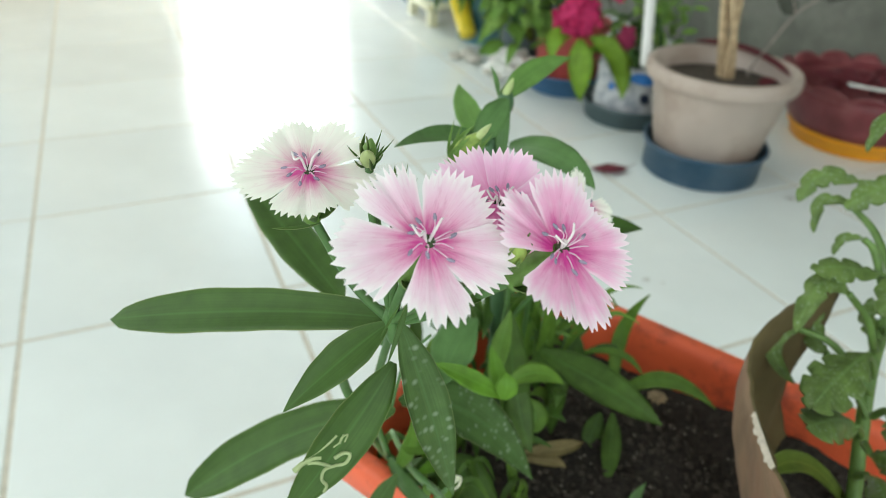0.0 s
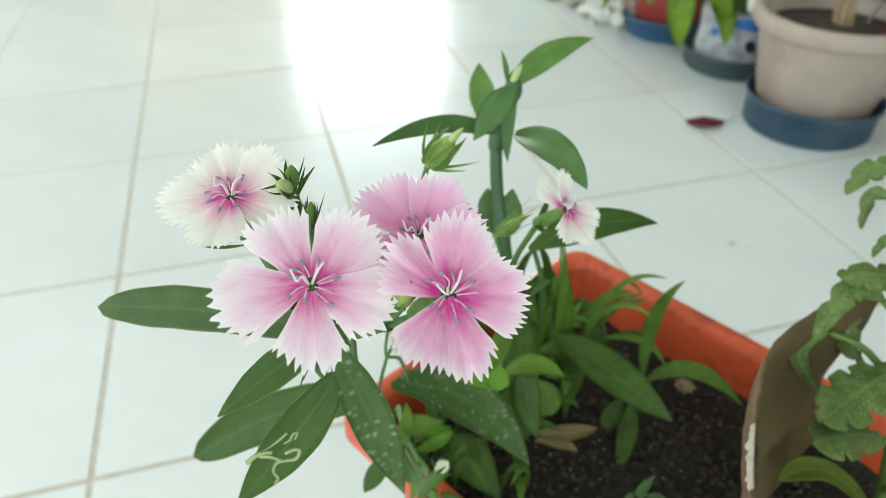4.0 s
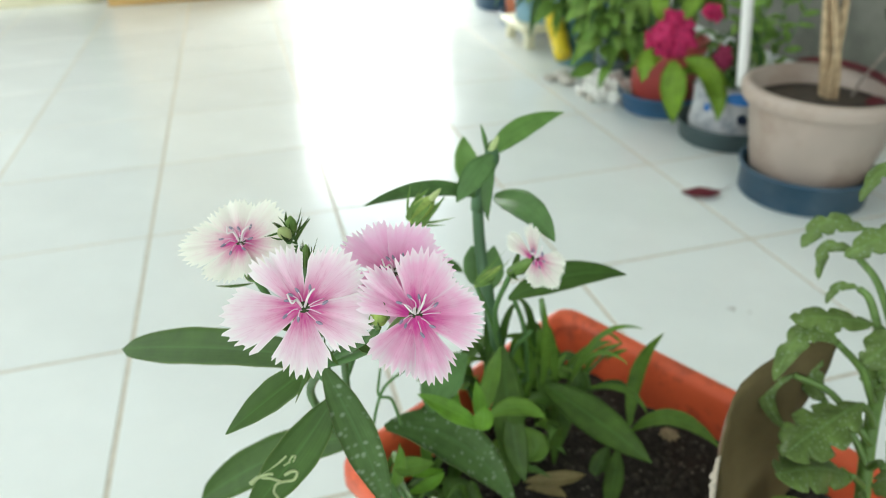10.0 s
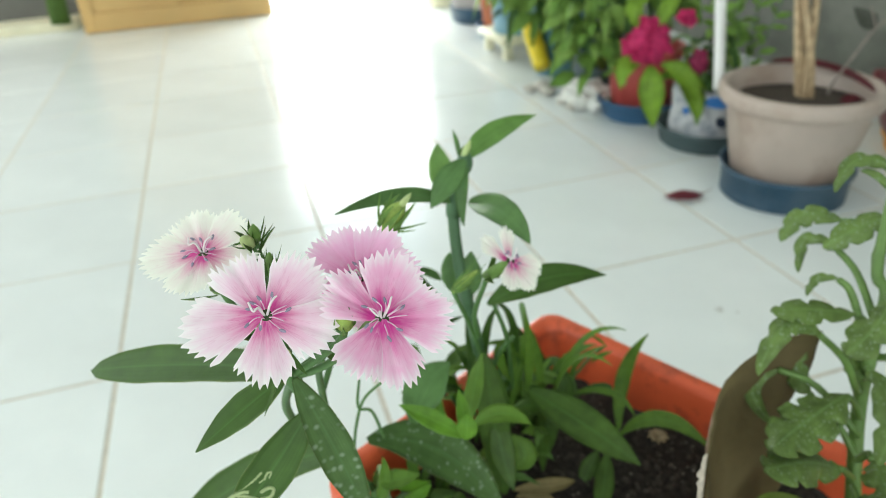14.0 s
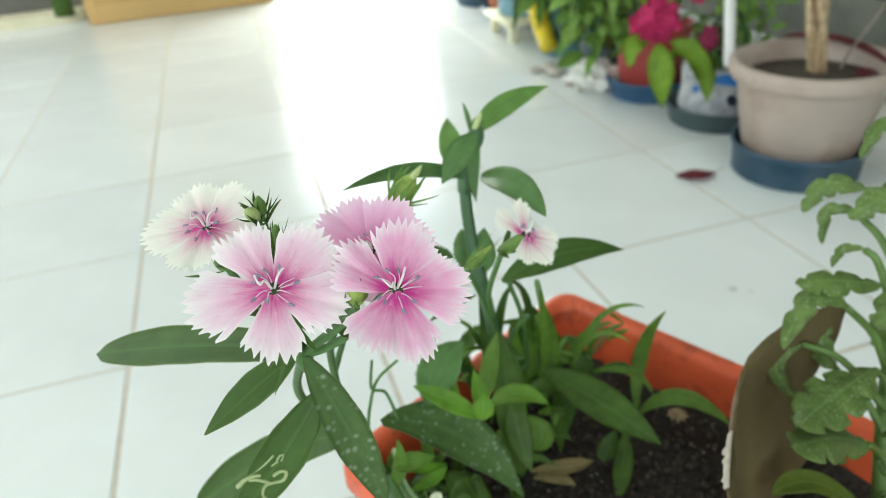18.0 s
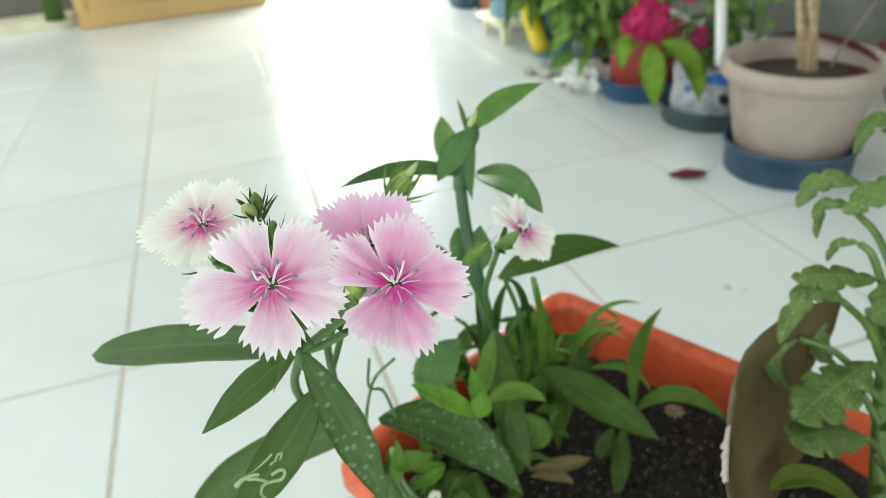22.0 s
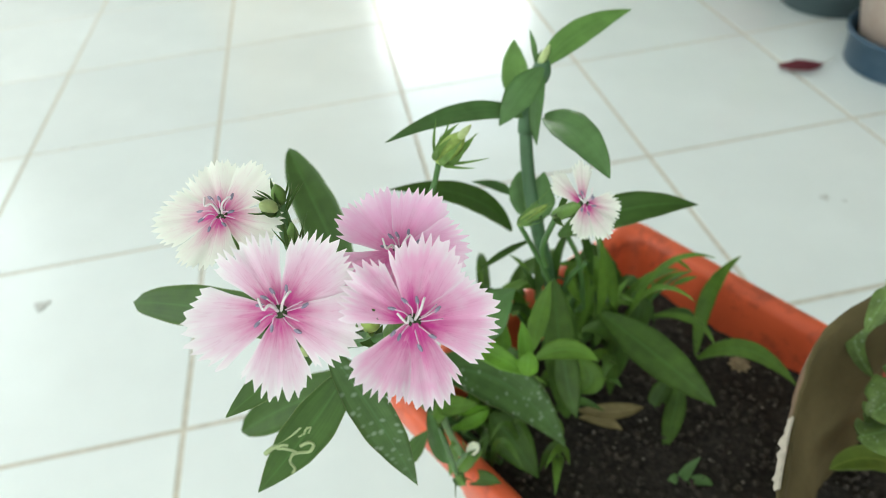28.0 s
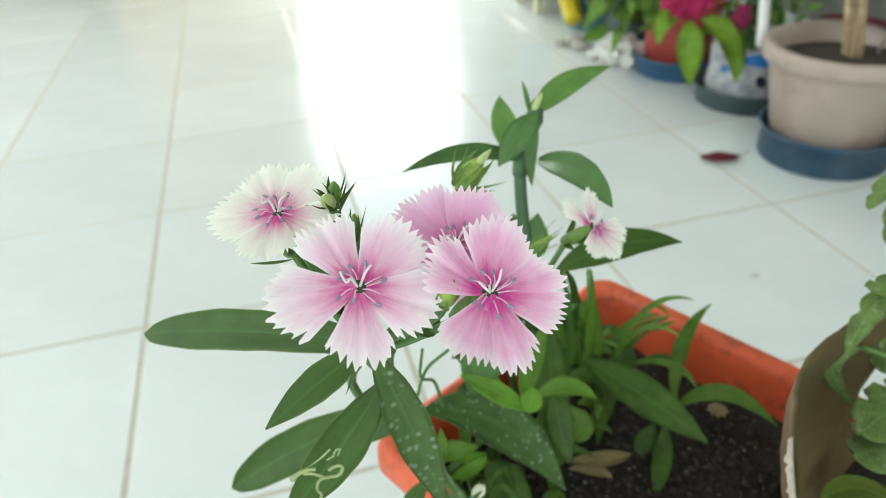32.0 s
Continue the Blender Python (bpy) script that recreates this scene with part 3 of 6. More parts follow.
def leaf_bm(bm, base, mid, tip, width, fold=0.18, twist=0.0, up=0.35, lobes=0, shape=0.9, long=24, thick=0.00035, peak=0.45, seed=0, ripple=0.02):
    """A blade along a bent line: pointed at the tip, folded along the midrib; lobes cuts rounded lobes into its edge."""
    rnd = random.Random(seed)
    uv = bm.loops.layers.uv.verify()
    across = [-1, -0.72, -0.38, 0, 0.38, 0.72, 1]
    ph = rnd.uniform(0, 6.28)
    tops, bots = [], []
    for i in range(long + 1):
        t = i / long
        c, side, nrm = blade_frame(base, mid, tip, t, up, twist)
        # outline: swells to its widest at peak, then runs out to a point
        w = math.sin(math.pi * min(1, t / (2 * peak)) if t < peak else math.pi * (0.5 + 0.5 * (t - peak) / (1 - peak)))
        w = max(0.03, 0.14 * (1 - t) + abs(w) ** shape * (1 - 0.14 * (1 - t)))
        row_t, row_b = [], []
        for u in across:
            edge = 1 + 0.018 * math.sin(9 * t * 3.1 + ph + u) * abs(u)
            if lobes:
                # narrow notches, staggered on the two sides, between rounded lobes
                k = (lobes * t + (0.3 if u > 0 else 0.72) + 0.08 * ph) % 1.0
                k = min(k, 1 - k)
                edge *= 1 - 0.42 * abs(u) ** 1.5 * math.exp(-(k / 0.11) ** 2) * (1 if t < 0.9 else 0.3)
            q = c + side * (u * w * width / 2 * edge) + nrm * (fold * abs(u) * w * width / 2 + ripple * width * math.sin(7 * t + ph + 2 * u))
            row_t.append(bm.verts.new(q + nrm * thick / 2))
            row_b.append(bm.verts.new(q - nrm * thick / 2))
        tops.append(row_t)
        bots.append(row_b)
    n = len(across)

    def quad(vs, uvs):
        f = bm.faces.new(vs)
        for lp, c in zip(f.loops, uvs):
            lp[uv].uv = c

    for i in range(long):
        t0, t1 = i / long, (i + 1) / long
        for j in range(n - 1):
            u0, u1 = across[j] / 2 + 0.5, across[j + 1] / 2 + 0.5
            quad((tops[i][j], tops[i][j + 1], tops[i + 1][j + 1], tops[i + 1][j]), ((u0, t0), (u1, t0), (u1, t1), (u0, t1)))
            quad((bots[i][j], bots[i + 1][j], bots[i + 1][j + 1], bots[i][j + 1]), ((u0, t0), (u0, t1), (u1, t1), (u1, t0)))
        for j, u in ((0, 0), (n - 1, 1)):
            quad((tops[i][j], tops[i + 1][j], bots[i + 1][j], bots[i][j]), ((u, t0), (u, t1), (u, t1), (u, t0)))
    return bm


SEED = [0]


def leaf(parent, base, mid, tip, width, material, label="", name="leaf", **kw):
    SEED[0] += 1
    return part(name, leaf_bm(bmesh.new(), base, mid, tip, width, seed=SEED[0], **kw), material, parent, label)


def stem(parent, points, r0, r1=None, material=None, name="stem", label="", **kw):
    return part(name, tube(bmesh.new(), points, r0, r1, **kw), material or STEM, parent, label)


def petal_bm(bm, frame_m, radius, spread, teeth, rnd, cup=0.12, droop=0.0, depth=0.118):
    """A fan-shaped petal along +y of frame_m with an irregular, pointed fringe, a soft crease and a ruffled blade."""
    uv = bm.loops.layers.uv.verify()
    nv = 14
    ph, ruffle = rnd.uniform(0, 6.28), rnd.uniform(0.006, 0.02)
    # stations across the blade: valley, flank, tip, flank of each tooth, with how far the edge is cut back there
    notch = [0.0] + [(i + rnd.uniform(-0.28, 0.28)) / teeth for i in range(1, teeth)] + [1.0]
    across = []
    for i in range(teeth):
        a, b = notch[i], notch[i + 1]
        tip, deep = rnd.uniform(0.38, 0.62), depth * rnd.uniform(0.55, 1.5) * min(1.0, (b - a) * teeth)
        short = depth * rnd.uniform(0.0, 0.35)
        across += [(a, deep + short), (a + (b - a) * tip * 0.6, deep * 0.42 + short), (a + (b - a) * tip, short), (a + (b - a) * (tip + (1 - tip) * 0.4), deep * 0.40 + short)]
    across.append((1.0, depth * 0.6))
    grid = []
    for v in range(nv + 1):
        s = v / nv
        row = []
        for t, cut in across:
            k = t * 2 - 1
            outer = radius * (1.0 - 0.15 * abs(k) ** 2.2 + 0.028 * math.sin(3.7 * k + ph))
            r = 0.035 * radius + (outer - 0.035 * radius) * s - cut * radius * max(0.0, (s - 0.66) / 0.34)
            g = r / radius
            half = spread * (1 + 0.22 * max(0.0, 1 - 1.7 * s))
            a = half * k
            x, y = r * math.sin(a), r * math.cos(a)
            z = cup * radius * (g ** 1.6) * 0.6 - droop * radius * g * g + ruffle * radius * g * g * math.sin(7 * k + ph) + 0.045 * radius * g * (1 - k * k) - 0.035 * radius * g * math.exp(-(k / 0.16) ** 2)
            row.append((bm.verts.new(frame_m @ Vector((x, y, z + 0.00012))), bm.verts.new(frame_m @ Vector((x, y, z - 0.00012)))))
        grid.append(row)
    for v in range(nv):
        for u in range(len(across) - 1):
            c = ((across[u][0], v / nv), (across[u + 1][0], v / nv), (across[u + 1][0], (v + 1) / nv), (across[u][0], (v + 1) / nv))
            for side, order in ((0, (0, 1, 2, 3)), (1, (3, 2, 1, 0))):
                q = (grid[v][u][side], grid[v][u + 1][side], grid[v + 1][u + 1][side], grid[v + 1][u][side])
                f = bm.faces.new([q[i] for i in order])
                for lp, i in zip(f.loops, order):
                    lp[uv].uv = c[i]
    return bm


def flower_frame(centre, normal, top):
    """z along the flower's face, y towards `top`."""
    z = Vector(normal).normalized()
    y = Vector(top) - z * Vector(top).dot(z)
    y.normalize()
    x = y.cross(z)
    m = Matrix((x, y, z)).transposed().to_4x4()
    m.translation = Vector(centre)
    return m


def flower(plant, centre, normal, radius, angles, material, seed, spread=0.585, stem_to=None, stamens=9, lengths=None, spreads=None, top=(0, 0, 1), label=""):
    """A pink: green calyx tube, five fringed petals, stamens and two curled styles."""
    rnd = random.Random(seed)
    m = flower_frame(centre, normal, top)
    bm = bmesh.new()
    tip = [m @ Vector((0, 0, -z)) for z in (0.0005, 0.005, 0.011, 0.015)]
    tube(bm, tip, radius * 0.09, radius * 0.15, seg=10, bulge=radius * 0.04)
    base = part("flower", bm, CALYX, plant, label)
    for i in range(5):
        a = rnd.uniform(0, 6.28)
        p0 = m @ Vector((0.0012 * math.cos(a), 0.0012 * math.sin(a), -0.0150))
        p1 = m @ Vector((0.0040 * math.cos(a), 0.0040 * math.sin(a), -0.0110))
        p2 = m @ Vector((0.0065 * math.cos(a + 0.2), 0.0065 * math.sin(a + 0.2), -0.0055 - 0.003 * rnd.random()))
        part("bract", leaf_bm(bmesh.new(), p0, p1, p2, 0.0021, long=8, seed=seed * 7 + i), LEAF_DEEP, base)
    for i, deg in enumerate(angles):
        k = lengths[i] if lengths else 1.0
        wide = spreads[i] if spreads else spread * rnd.uniform(0.95, 1.06)
        fm = m @ Matrix.Rotation(radians(deg - 90), 4, "Z") @ Matrix.Translation((0, 0, 0.0004 * i - 0.0008)) @ Matrix.Rotation(radians(rnd.uniform(-5, 7)), 4, "X")
        part("petal", petal_bm(bmesh.new(), fm, radius * k * rnd.uniform(0.97, 1.03), wide, max(7, round(wide * rnd.uniform(18, 22))), rnd, cup=rnd.uniform(0.08, 0.18), droop=rnd.uniform(0.0, 0.06)), material, base)
    for i in range(stamens + 1):
        a = 2 * math.pi * i / max(1, stamens) + rnd.uniform(-0.25, 0.25)
        reach = radius * rnd.uniform(0.20, 0.31)
        h = radius * rnd.uniform(0.05, 0.15)
        pts = [m @ Vector((0.0006 * math.cos(a), 0.0006 * math.sin(a), 0)), m @ Vector((reach * 0.5 * math.cos(a), reach * 0.5 * math.sin(a), h)), m @ Vector((reach * math.cos(a + 0.12), reach * math.sin(a + 0.12), h * 0.9))]
        fil = part("stamen", tube(bmesh.new(), pts, 0.00016, 0.00012, seg=6, steps=5), FILAMENT, base)
        if i < 8:
            end, way = pts[-1], (m.to_3x3() @ Vector((math.cos(a) - 0.5 * math.sin(a), math.sin(a) + 0.5 * math.cos(a), 0.2))).normalized()
            part("anther", tube(bmesh.new(), [end - way * 0.0008, end, end + way * 0.0008], 0.00018, 0.00018, seg=8, steps=3, bulge=0.00018), ANTHER, base)
    part("throat", lathe(bmesh.new(), [(0.0015, 0.0), (0.0013, 0.0009), (0.0004, 0.0005)], (0, 0, 0), seg=12), THROAT, base).matrix_basis = m
    for sgn in (-1, 1):
        pts = [m @ Vector((0.0002 * sgn, 0, 0)), m @ Vector((0.0012 * sgn, 0.001, 0.003)), m @ Vector((0.0024 * sgn, 0.0012 + 0.001 * sgn, 0.0036)), m @ Vector((0.0030 * sgn, 0.0026, 0.0034))]
        part("style", tube(bmesh.new(), pts, 0.00030, 0.00022, seg=7, steps=5), STYLE, base)
    if stem_to is not None:
        end = m @ Vector((0, 0, -0.0148))
        part("flower_stalk", tube(bmesh.new(), [end, end.lerp(Vector(stem_to), 0.5) + m.to_3x3() @ Vector((0, 0, -0.006)), Vector(stem_to)], 0.0010, 0.0012, seg=8), STEM, base)
    return base


def bud(plant, base, tip, r, material=None, bracts=6, stalk=None, flare=1.0, seed=0, name="bud"):
    """A closed bud with pointed bracts round its foot."""
    rnd = random.Random(seed)
    base, tip = Vector(base), Vector(tip)
    axis = (tip - base).normalized()
    length = (tip - base).length
    body = part(name, tube(bmesh.new(), [base, base.lerp(tip, 0.5), tip], r * 0.55, r * 0.16, seg=12, bulge=r * 0.55), material or CALYX, plant)
    side = axis.orthogonal().normalized()
    for i in range(bracts):
        out = Matrix.Rotation(2 * math.pi * i / bracts + rnd.uniform(-0.3, 0.3), 3, axis) @ side
        k = rnd.uniform(0.7, 1.25)
        # every other bract hugs the bud, the rest are thin awns that stand off
        off, wide = (0.12, 0.62) if i % 2 else (flare * rnd.uniform(0.7, 1.5), 0.26)
        part("bract", leaf_bm(bmesh.new(), base + out * r * 0.4, base + axis * length * 0.4 * k + out * r * (1.0 + 0.4 * off), base + axis * length * 1.05 * k + out * r * (0.75 + 1.6 * off), r * wide, long=8, up=0.0, peak=0.3, seed=seed * 11 + i), CALYX if material is BUD_GREEN else LEAF_DEEP, body)
    if stalk:
        part("bud_stalk", tube(bmesh.new(), [base, *stalk], 0.0009, 0.0011, seg=8), STEM, body)
    return body


# ---- the setting ----
S = 0.40
floor = thing("floor", "white glossy ceramic floor tiles with beige grout joints", "floor", kind="structure")
part("grout_bed", box(bmesh.new(), (-3.4, -3.0, -0.06), (0.95, 3.42, -0.0013)), GROUT, floor, smooth=False)
wall_right = thing("wall_right", "rough grey cement wall behind the row of pots", "wall", kind="structure")
part("wall_slab", box(bmesh.new(), (0.95, -3.0, -0.06), (1.10, 3.42, 2.7)), CEMENT, wall_right, smooth=False)
# the ceiling is assumed, out of view, and shuts off light from above
ceiling = tagged(mesh_ob("ceiling", box(bmesh.new(), (-3.4, -3.0, 2.7), (1.10, 3.42, 2.85)), PLASTER, smooth=False), "assumed, unseen plain white plaster ceiling over the terrace", "ceiling", kind="structure")
wall_far = thing("wall_far", "far wall with an open bright doorway", "wall", kind="structure")
bm = box(bmesh.new(), (0.30, 3.42, -0.06), (1.10, 3.57, 2.7))
box(bm, (-0.64, 3.42, 2.05), (0.30, 3.57, 2.7))
part("wall_slab", bm, PLASTER, wall_far, smooth=False)
part("wall_slab", box(bmesh.new(), (-3.4, 3.42, -0.06), (-0.64, 3.57, 2.7)), DARK_OPEN, wall_far, smooth=False)
part("sill", box(bmesh.new(), (-3.4, 3.22, -0.001), (-1.66, 3.42, 0.05), 0.006), CREAM, wall_far, "pale stone sill along the wall", smooth=False)
# parapet and upper band are assumed, unseen; the gap admits the side fill
wall_left = thing("wall_left", "assumed, unseen low white parapet along the open side", "wall", kind="structure")
part("wall_slab", box(bmesh.new(), (-3.55, -3.0, -0.06), (-3.4, 3.57, 0.6)), PLASTER, wall_left, smooth=False)
part("wall_slab", box(bmesh.new(), (-3.55, -3.0, 2.5), (-3.4, 3.57, 2.85)), PLASTER, wall_left, smooth=False)
# back wall is assumed, unseen; its opening goes with the back fill lamp
wall_back = thing("wall_back", "assumed, unseen plain white wall behind with a wide opening for fill light", "wall", kind="structure")
part("wall_slab", box(bmesh.new(), (-3.4, -3.15, -0.06), (1.10, -3.0, 0.5)), PLASTER, wall_back, smooth=False)
part("wall_slab", box(bmesh.new(), (-3.4, -3.15, 2.5), (1.10, -3.0, 2.85)), PLASTER, wall_back, smooth=False)
part("wall_slab", box(bmesh.new(), (0.4, -3.15, 0.5), (1.10, -3.0, 2.5)), PLASTER, wall_back, smooth=False)

# bright daylight outside the far doorway
glow = bpy.data.materials.new("outdoor_daylight")
glow.use_nodes = True
gn = glow.node_tree.nodes
gn.remove(gn["Principled BSDF"])
em = gn.new("ShaderNodeEmission")
em.inputs["Color"].default_value, em.inputs["Strength"].default_value = (0.96, 1, 0.98, 1), 12.0
# hazy white by the ground, clear pale blue higher up
gco, gsep, gramp = gn.new("ShaderNodeTexCoord"), gn.new("ShaderNodeSeparateXYZ"), gn.new("ShaderNodeValToRGB")
gh = gn.new("ShaderNodeMapRange")
gh.inputs[1].default_value, gh.inputs[2].default_value = 1.2, 2.6
gramp.color_ramp.elements[0].color, gramp.color_ramp.elements[1].color = (0.97, 1, 0.97, 1), (0.17, 0.23, 0.28, 1)
for a, b in ((gco.outputs["Object"], gsep.inputs[0]), (gsep.outputs["Z"], gh.inputs[0]), (gh.outputs[0], gramp.inputs["Fac"]), (gramp.outputs["Color"], em.inputs["Color"])):
    glow.node_tree.links.new(a, b)
glow.node_tree.links.new(em.outputs[0], gn["Material Output"].inputs["Surface"])
tagged(mesh_ob("backdrop", box(bmesh.new(), (-3.2, 5.2, -0.5), (3.0, 5.25, 4.0)), glow, smooth=False), "plain bright daylight outside the doorway", "backdrop", kind="structure")


# wooden door leaf standing across the far end
def wooden_door():
    door = thing("wooden_door", "pale varnished wooden double panel door at the far end", "door")
    y0, y1, x0, x1 = 3.04, 3.08, -1.60, -0.645
    mid_x = 0.5 * (x0 + x1) - 0.02
    for name, lo, hi in (("stile", (x0, y0, 0.004), (x0 + 0.055, y1, 2.0)), ("stile", (x1 - 0.055, y0, 0.004), (x1, y1, 2.0)), ("stile", (mid_x - 0.03, y0, 0.10), (mid_x + 0.03, y1, 1.92)), ("rail", (x0 + 0.055, y0, 0.004), (x1 - 0.055, y1, 0.10)), ("rail", (x0 + 0.055, y0, 1.92), (x1 - 0.055, y1, 2.0))):
        part(name, box(bmesh.new(), lo, hi, 0.004), PINE, door, smooth=False)
    for lo, hi in (((x0 + 0.055, y0 + 0.012, 0.10), (mid_x - 0.03, y1 - 0.012, 1.92)), ((mid_x + 0.03, y0 + 0.012, 0.10), (x1 - 0.055, y1 - 0.012, 1.92))):
        part("panel", box(bmesh.new(), lo, hi, 0.003), PINE, door, smooth=False)
    return door


wooden_door()


# ---- the planter ----
AX, BX = Vector((0.881, 0.473, 0)).normalized(), Vector((0.473, -0.881, 0)).normalized()
CORNER = Vector((-0.921, -0.760, 0))
PW, PL, RIM, SOIL_Z = 0.195, 0.50, 0.445, 0.42


def planter_point(a, b, z):
    return CORNER + AX * a + BX * b + Vector((0, 0, z))


def rounded_ring(bm, inset, z, r=0.012, seg=6):
    a0, a1, b0, b1 = inset, PW - inset, inset, PL - inset
    ring = []
    for ca, cb, start in ((a1 - r, b1 - r, 0), (a0 + r, b1 - r, 90), (a0 + r, b0 + r, 180), (a1 - r, b0 + r, 270)):
        for i in range(seg + 1):
            t = radians(start + 90 * i / seg)
            ring.append(bm.verts.new(planter_point(ca + r * math.cos(t), cb + r * math.sin(t), z)))
    return ring


def skin(bm, rings, cap_first=True, cap_last=True):
    n = len(rings[0])
    for a, b in zip(rings, rings[1:]):
        for i in range(n):
            bm.faces.new((a[i], a[(i + 1) % n], b[(i + 1) % n], b[i]))
    if cap_first:
        bm.faces.new(rings[0][::-1])
    if cap_last:
        bm.faces.new(rings[-1])
    bmesh.ops.recalc_face_normals(bm, faces=bm.faces)
    return bm


planter = thing("planter", "orange-red plastic window-box planter with dirty inner walls", "planter")
bm = bmesh.new()
shell = [(0.034, 0.275), (0.024, 0.34), (0.0145, 0.425), (0.0125, 0.4305), (0.0010, 0.4310), (0.0, 0.4330), (0.0002, 0.4430), (0.0012, 0.4472), (0.0032, 0.4492)]
shell += [(0.0060, 0.4496), (0.0090, 0.4490), (0.0112, 0.4472), (0.0126, 0.4440), (0.0142, 0.4330), (0.0178, 0.4150), (0.037, 0.285)]
skin(bm, [rounded_ring(bm, *row) for row in shell[:5]], True, False)
skin(bm, [rounded_ring(bm, *row) for row in shell[13:]], False, True)
part("body", bm, TERRACOTTA_PLASTIC, planter)
bm = bmesh.new()
part("rim", skin(bm, [rounded_ring(bm, *row) for row in shell[4:14]], False, False), TERRACOTTA_PLASTIC, planter, "broad rounded orange-red rim")

stand = thing("stool", "cream plastic stool carrying the planter", "stool")
bm = bmesh.new()
skin(bm, [rounded_ring(bm, 0.008, 0.245, 0.02), rounded_ring(bm, 0.004, 0.255, 0.02), rounded_ring(bm, 0.004, 0.268, 0.02), rounded_ring(bm, 0.010, 0.2745, 0.02)])
part("seat", bm, CREAM, stand)
for ka, kb in ((0.02, 0.02), (PW - 0.02, 0.02), (0.02, PL - 0.02), (PW - 0.02, PL - 0.02)):
    part("leg", tube(bmesh.new(), [planter_point(ka, kb, 0.247), planter_point(ka * 1.0, kb, 0.0)], 0.017, 0.014, seg=10), CREAM, stand)

# soil: an uneven sheet with crumbs and grit, banked up round the lobed plant
MOUND = (-0.660, -0.835)
bm = bmesh.new()
na, nb = 46, 110
inset = 0.0172
sheet = []
for j in range(nb + 1):
    row = []
    for i in range(na + 1):
        a, b = inset + (PW - 2 * inset) * i / na, inset + (PL - 2 * inset) * j / nb
        p = planter_point(a, b, 0)
        h = noise.fractal(Vector((p.x * 38, p.y * 38, 0)), 0.9, 2.1, 5) * 0.0042 + noise.noise(Vector((p.x * 12, p.y * 12, 3))) * 0.004 + 0.010 * math.exp(-((p.x - MOUND[0]) ** 2 + (p.y - MOUND[1]) ** 2) / 0.0018)
        row.append(bm.verts.new((p.x, p.y, SOIL_Z - 0.003 + h)))
    sheet.append(row)
for j in range(nb):
    for i in range(na):
        bm.faces.new((sheet[j][i], sheet[j + 1][i], sheet[j + 1][i + 1], sheet[j][i + 1]))
low = [bm.verts.new(planter_point(a, b, 0.40)) for a, b in ((0.021, 0.021), (0.021, PL - 0.021), (PW - 0.021, PL - 0.021), (PW - 0.021, 0.021))]
bm.faces.new(low)
soil = tagged(mesh_ob("soil", bm, SOIL), "dark damp potting soil with crumbs and pale grit", "soil", kind="stuff")


def crumb_field(name, count, r_lo, r_hi, material, seed, label):
    rnd = random.Random(seed)
    bm = bmesh.new()
    for _ in range(count):
        a, b = rnd.uniform(0.024, PW - 0.024), rnd.uniform(0.024, PL - 0.024)
        p = planter_point(a, b, SOIL_Z - 0.001 + rnd.uniform(-0.001, 0.0035))
        r = rnd.uniform(r_lo, r_hi)
        vs = []
        for dx, dy, dz in ((1, 0, 0), (-1, 0, 0), (0, 1, 0), (0, -1, 0), (0, 0, 1), (0, 0, -1)):
            vs.append(bm.verts.new(p + r * rnd.uniform(0.7, 1.3) * Vector((dx, dy, dz * 0.8))))
        for f in ((0, 2, 4), (2, 1, 4), (1, 3, 4), (3, 0, 4), (2, 0, 5), (1, 2, 5), (3, 1, 5), (0, 3, 5)):
            bm.faces.new([vs[k] for k in f])
    return tagged(mesh_ob(name, bm, material, smooth=False), label, "soil", kind="stuff")


crumb_field("soil_crumbs", 2600, 0.0006, 0.0024, CRUMB, 3, "loose dark crumbs of soil in the planter")
crumb_field("pale_grit", 700, 0.0004, 0.0013, GRIT, 5, "small pale grit grains on the soil")


# ---- flowering pink ----
pink = thing("dianthus_plant", "dianthus plant leaning over the rim, with pale pink fringed flowers", "plant")
NODE = (-0.9238, -0.8673, 0.5982)
NODE2 = (-0.9273, -0.8331, 0.5559)
flower(pink, (-0.9266, -0.8921, 0.6351), (0.02, -0.56, 0.83), 0.0170, (109, 37, -32, -102, 182), PETAL_WHITE, 1, spreads=(0.50, 0.66, 0.63, 0.51, 0.60), lengths=(1.0, 1.02, 1.0, 0.97, 1.06), stem_to=NODE, label="blush-white fringed flower with a pink heart")
flower(pink, (-0.9026, -0.8988, 0.6326), (0.26, -0.57, 0.78), 0.0172, (120, 46, -27, -152, -111), PETAL_PINK, 2, spreads=(0.58, 0.64, 0.68, 0.46, 0.60), lengths=(0.94, 1.0, 1.02, 1.0, 0.96), stem_to=NODE, label="pink fringed flower with a deeper heart")
flower(pink, (-0.9023, -0.8742, 0.6288), (-0.06, -0.58, 0.81), 0.0160, (124, 60, -5, -75, -150), PETAL_ROSE, 3, spread=0.62, stem_to=NODE, label="rose-pink fringed flower behind the others")
flower(pink, (-0.9393, -0.8579, 0.6353), (-0.10, -0.36, 0.93), 0.0152, (114, 50, -20, -93, 188), PETAL_IVORY, 4, spreads=(0.62, 0.58, 0.60, 0.62, 0.66), stem_to=NODE, label="ivory-white fringed flower with a pink heart")
leaf(pink, (-0.9223, -0.8672, 0.5984), (-0.9521, -0.8390, 0.5890), (-0.9870, -0.8124, 0.5764), 0.0127, LEAF_DEEP, peak=0.64, shape=0.46)
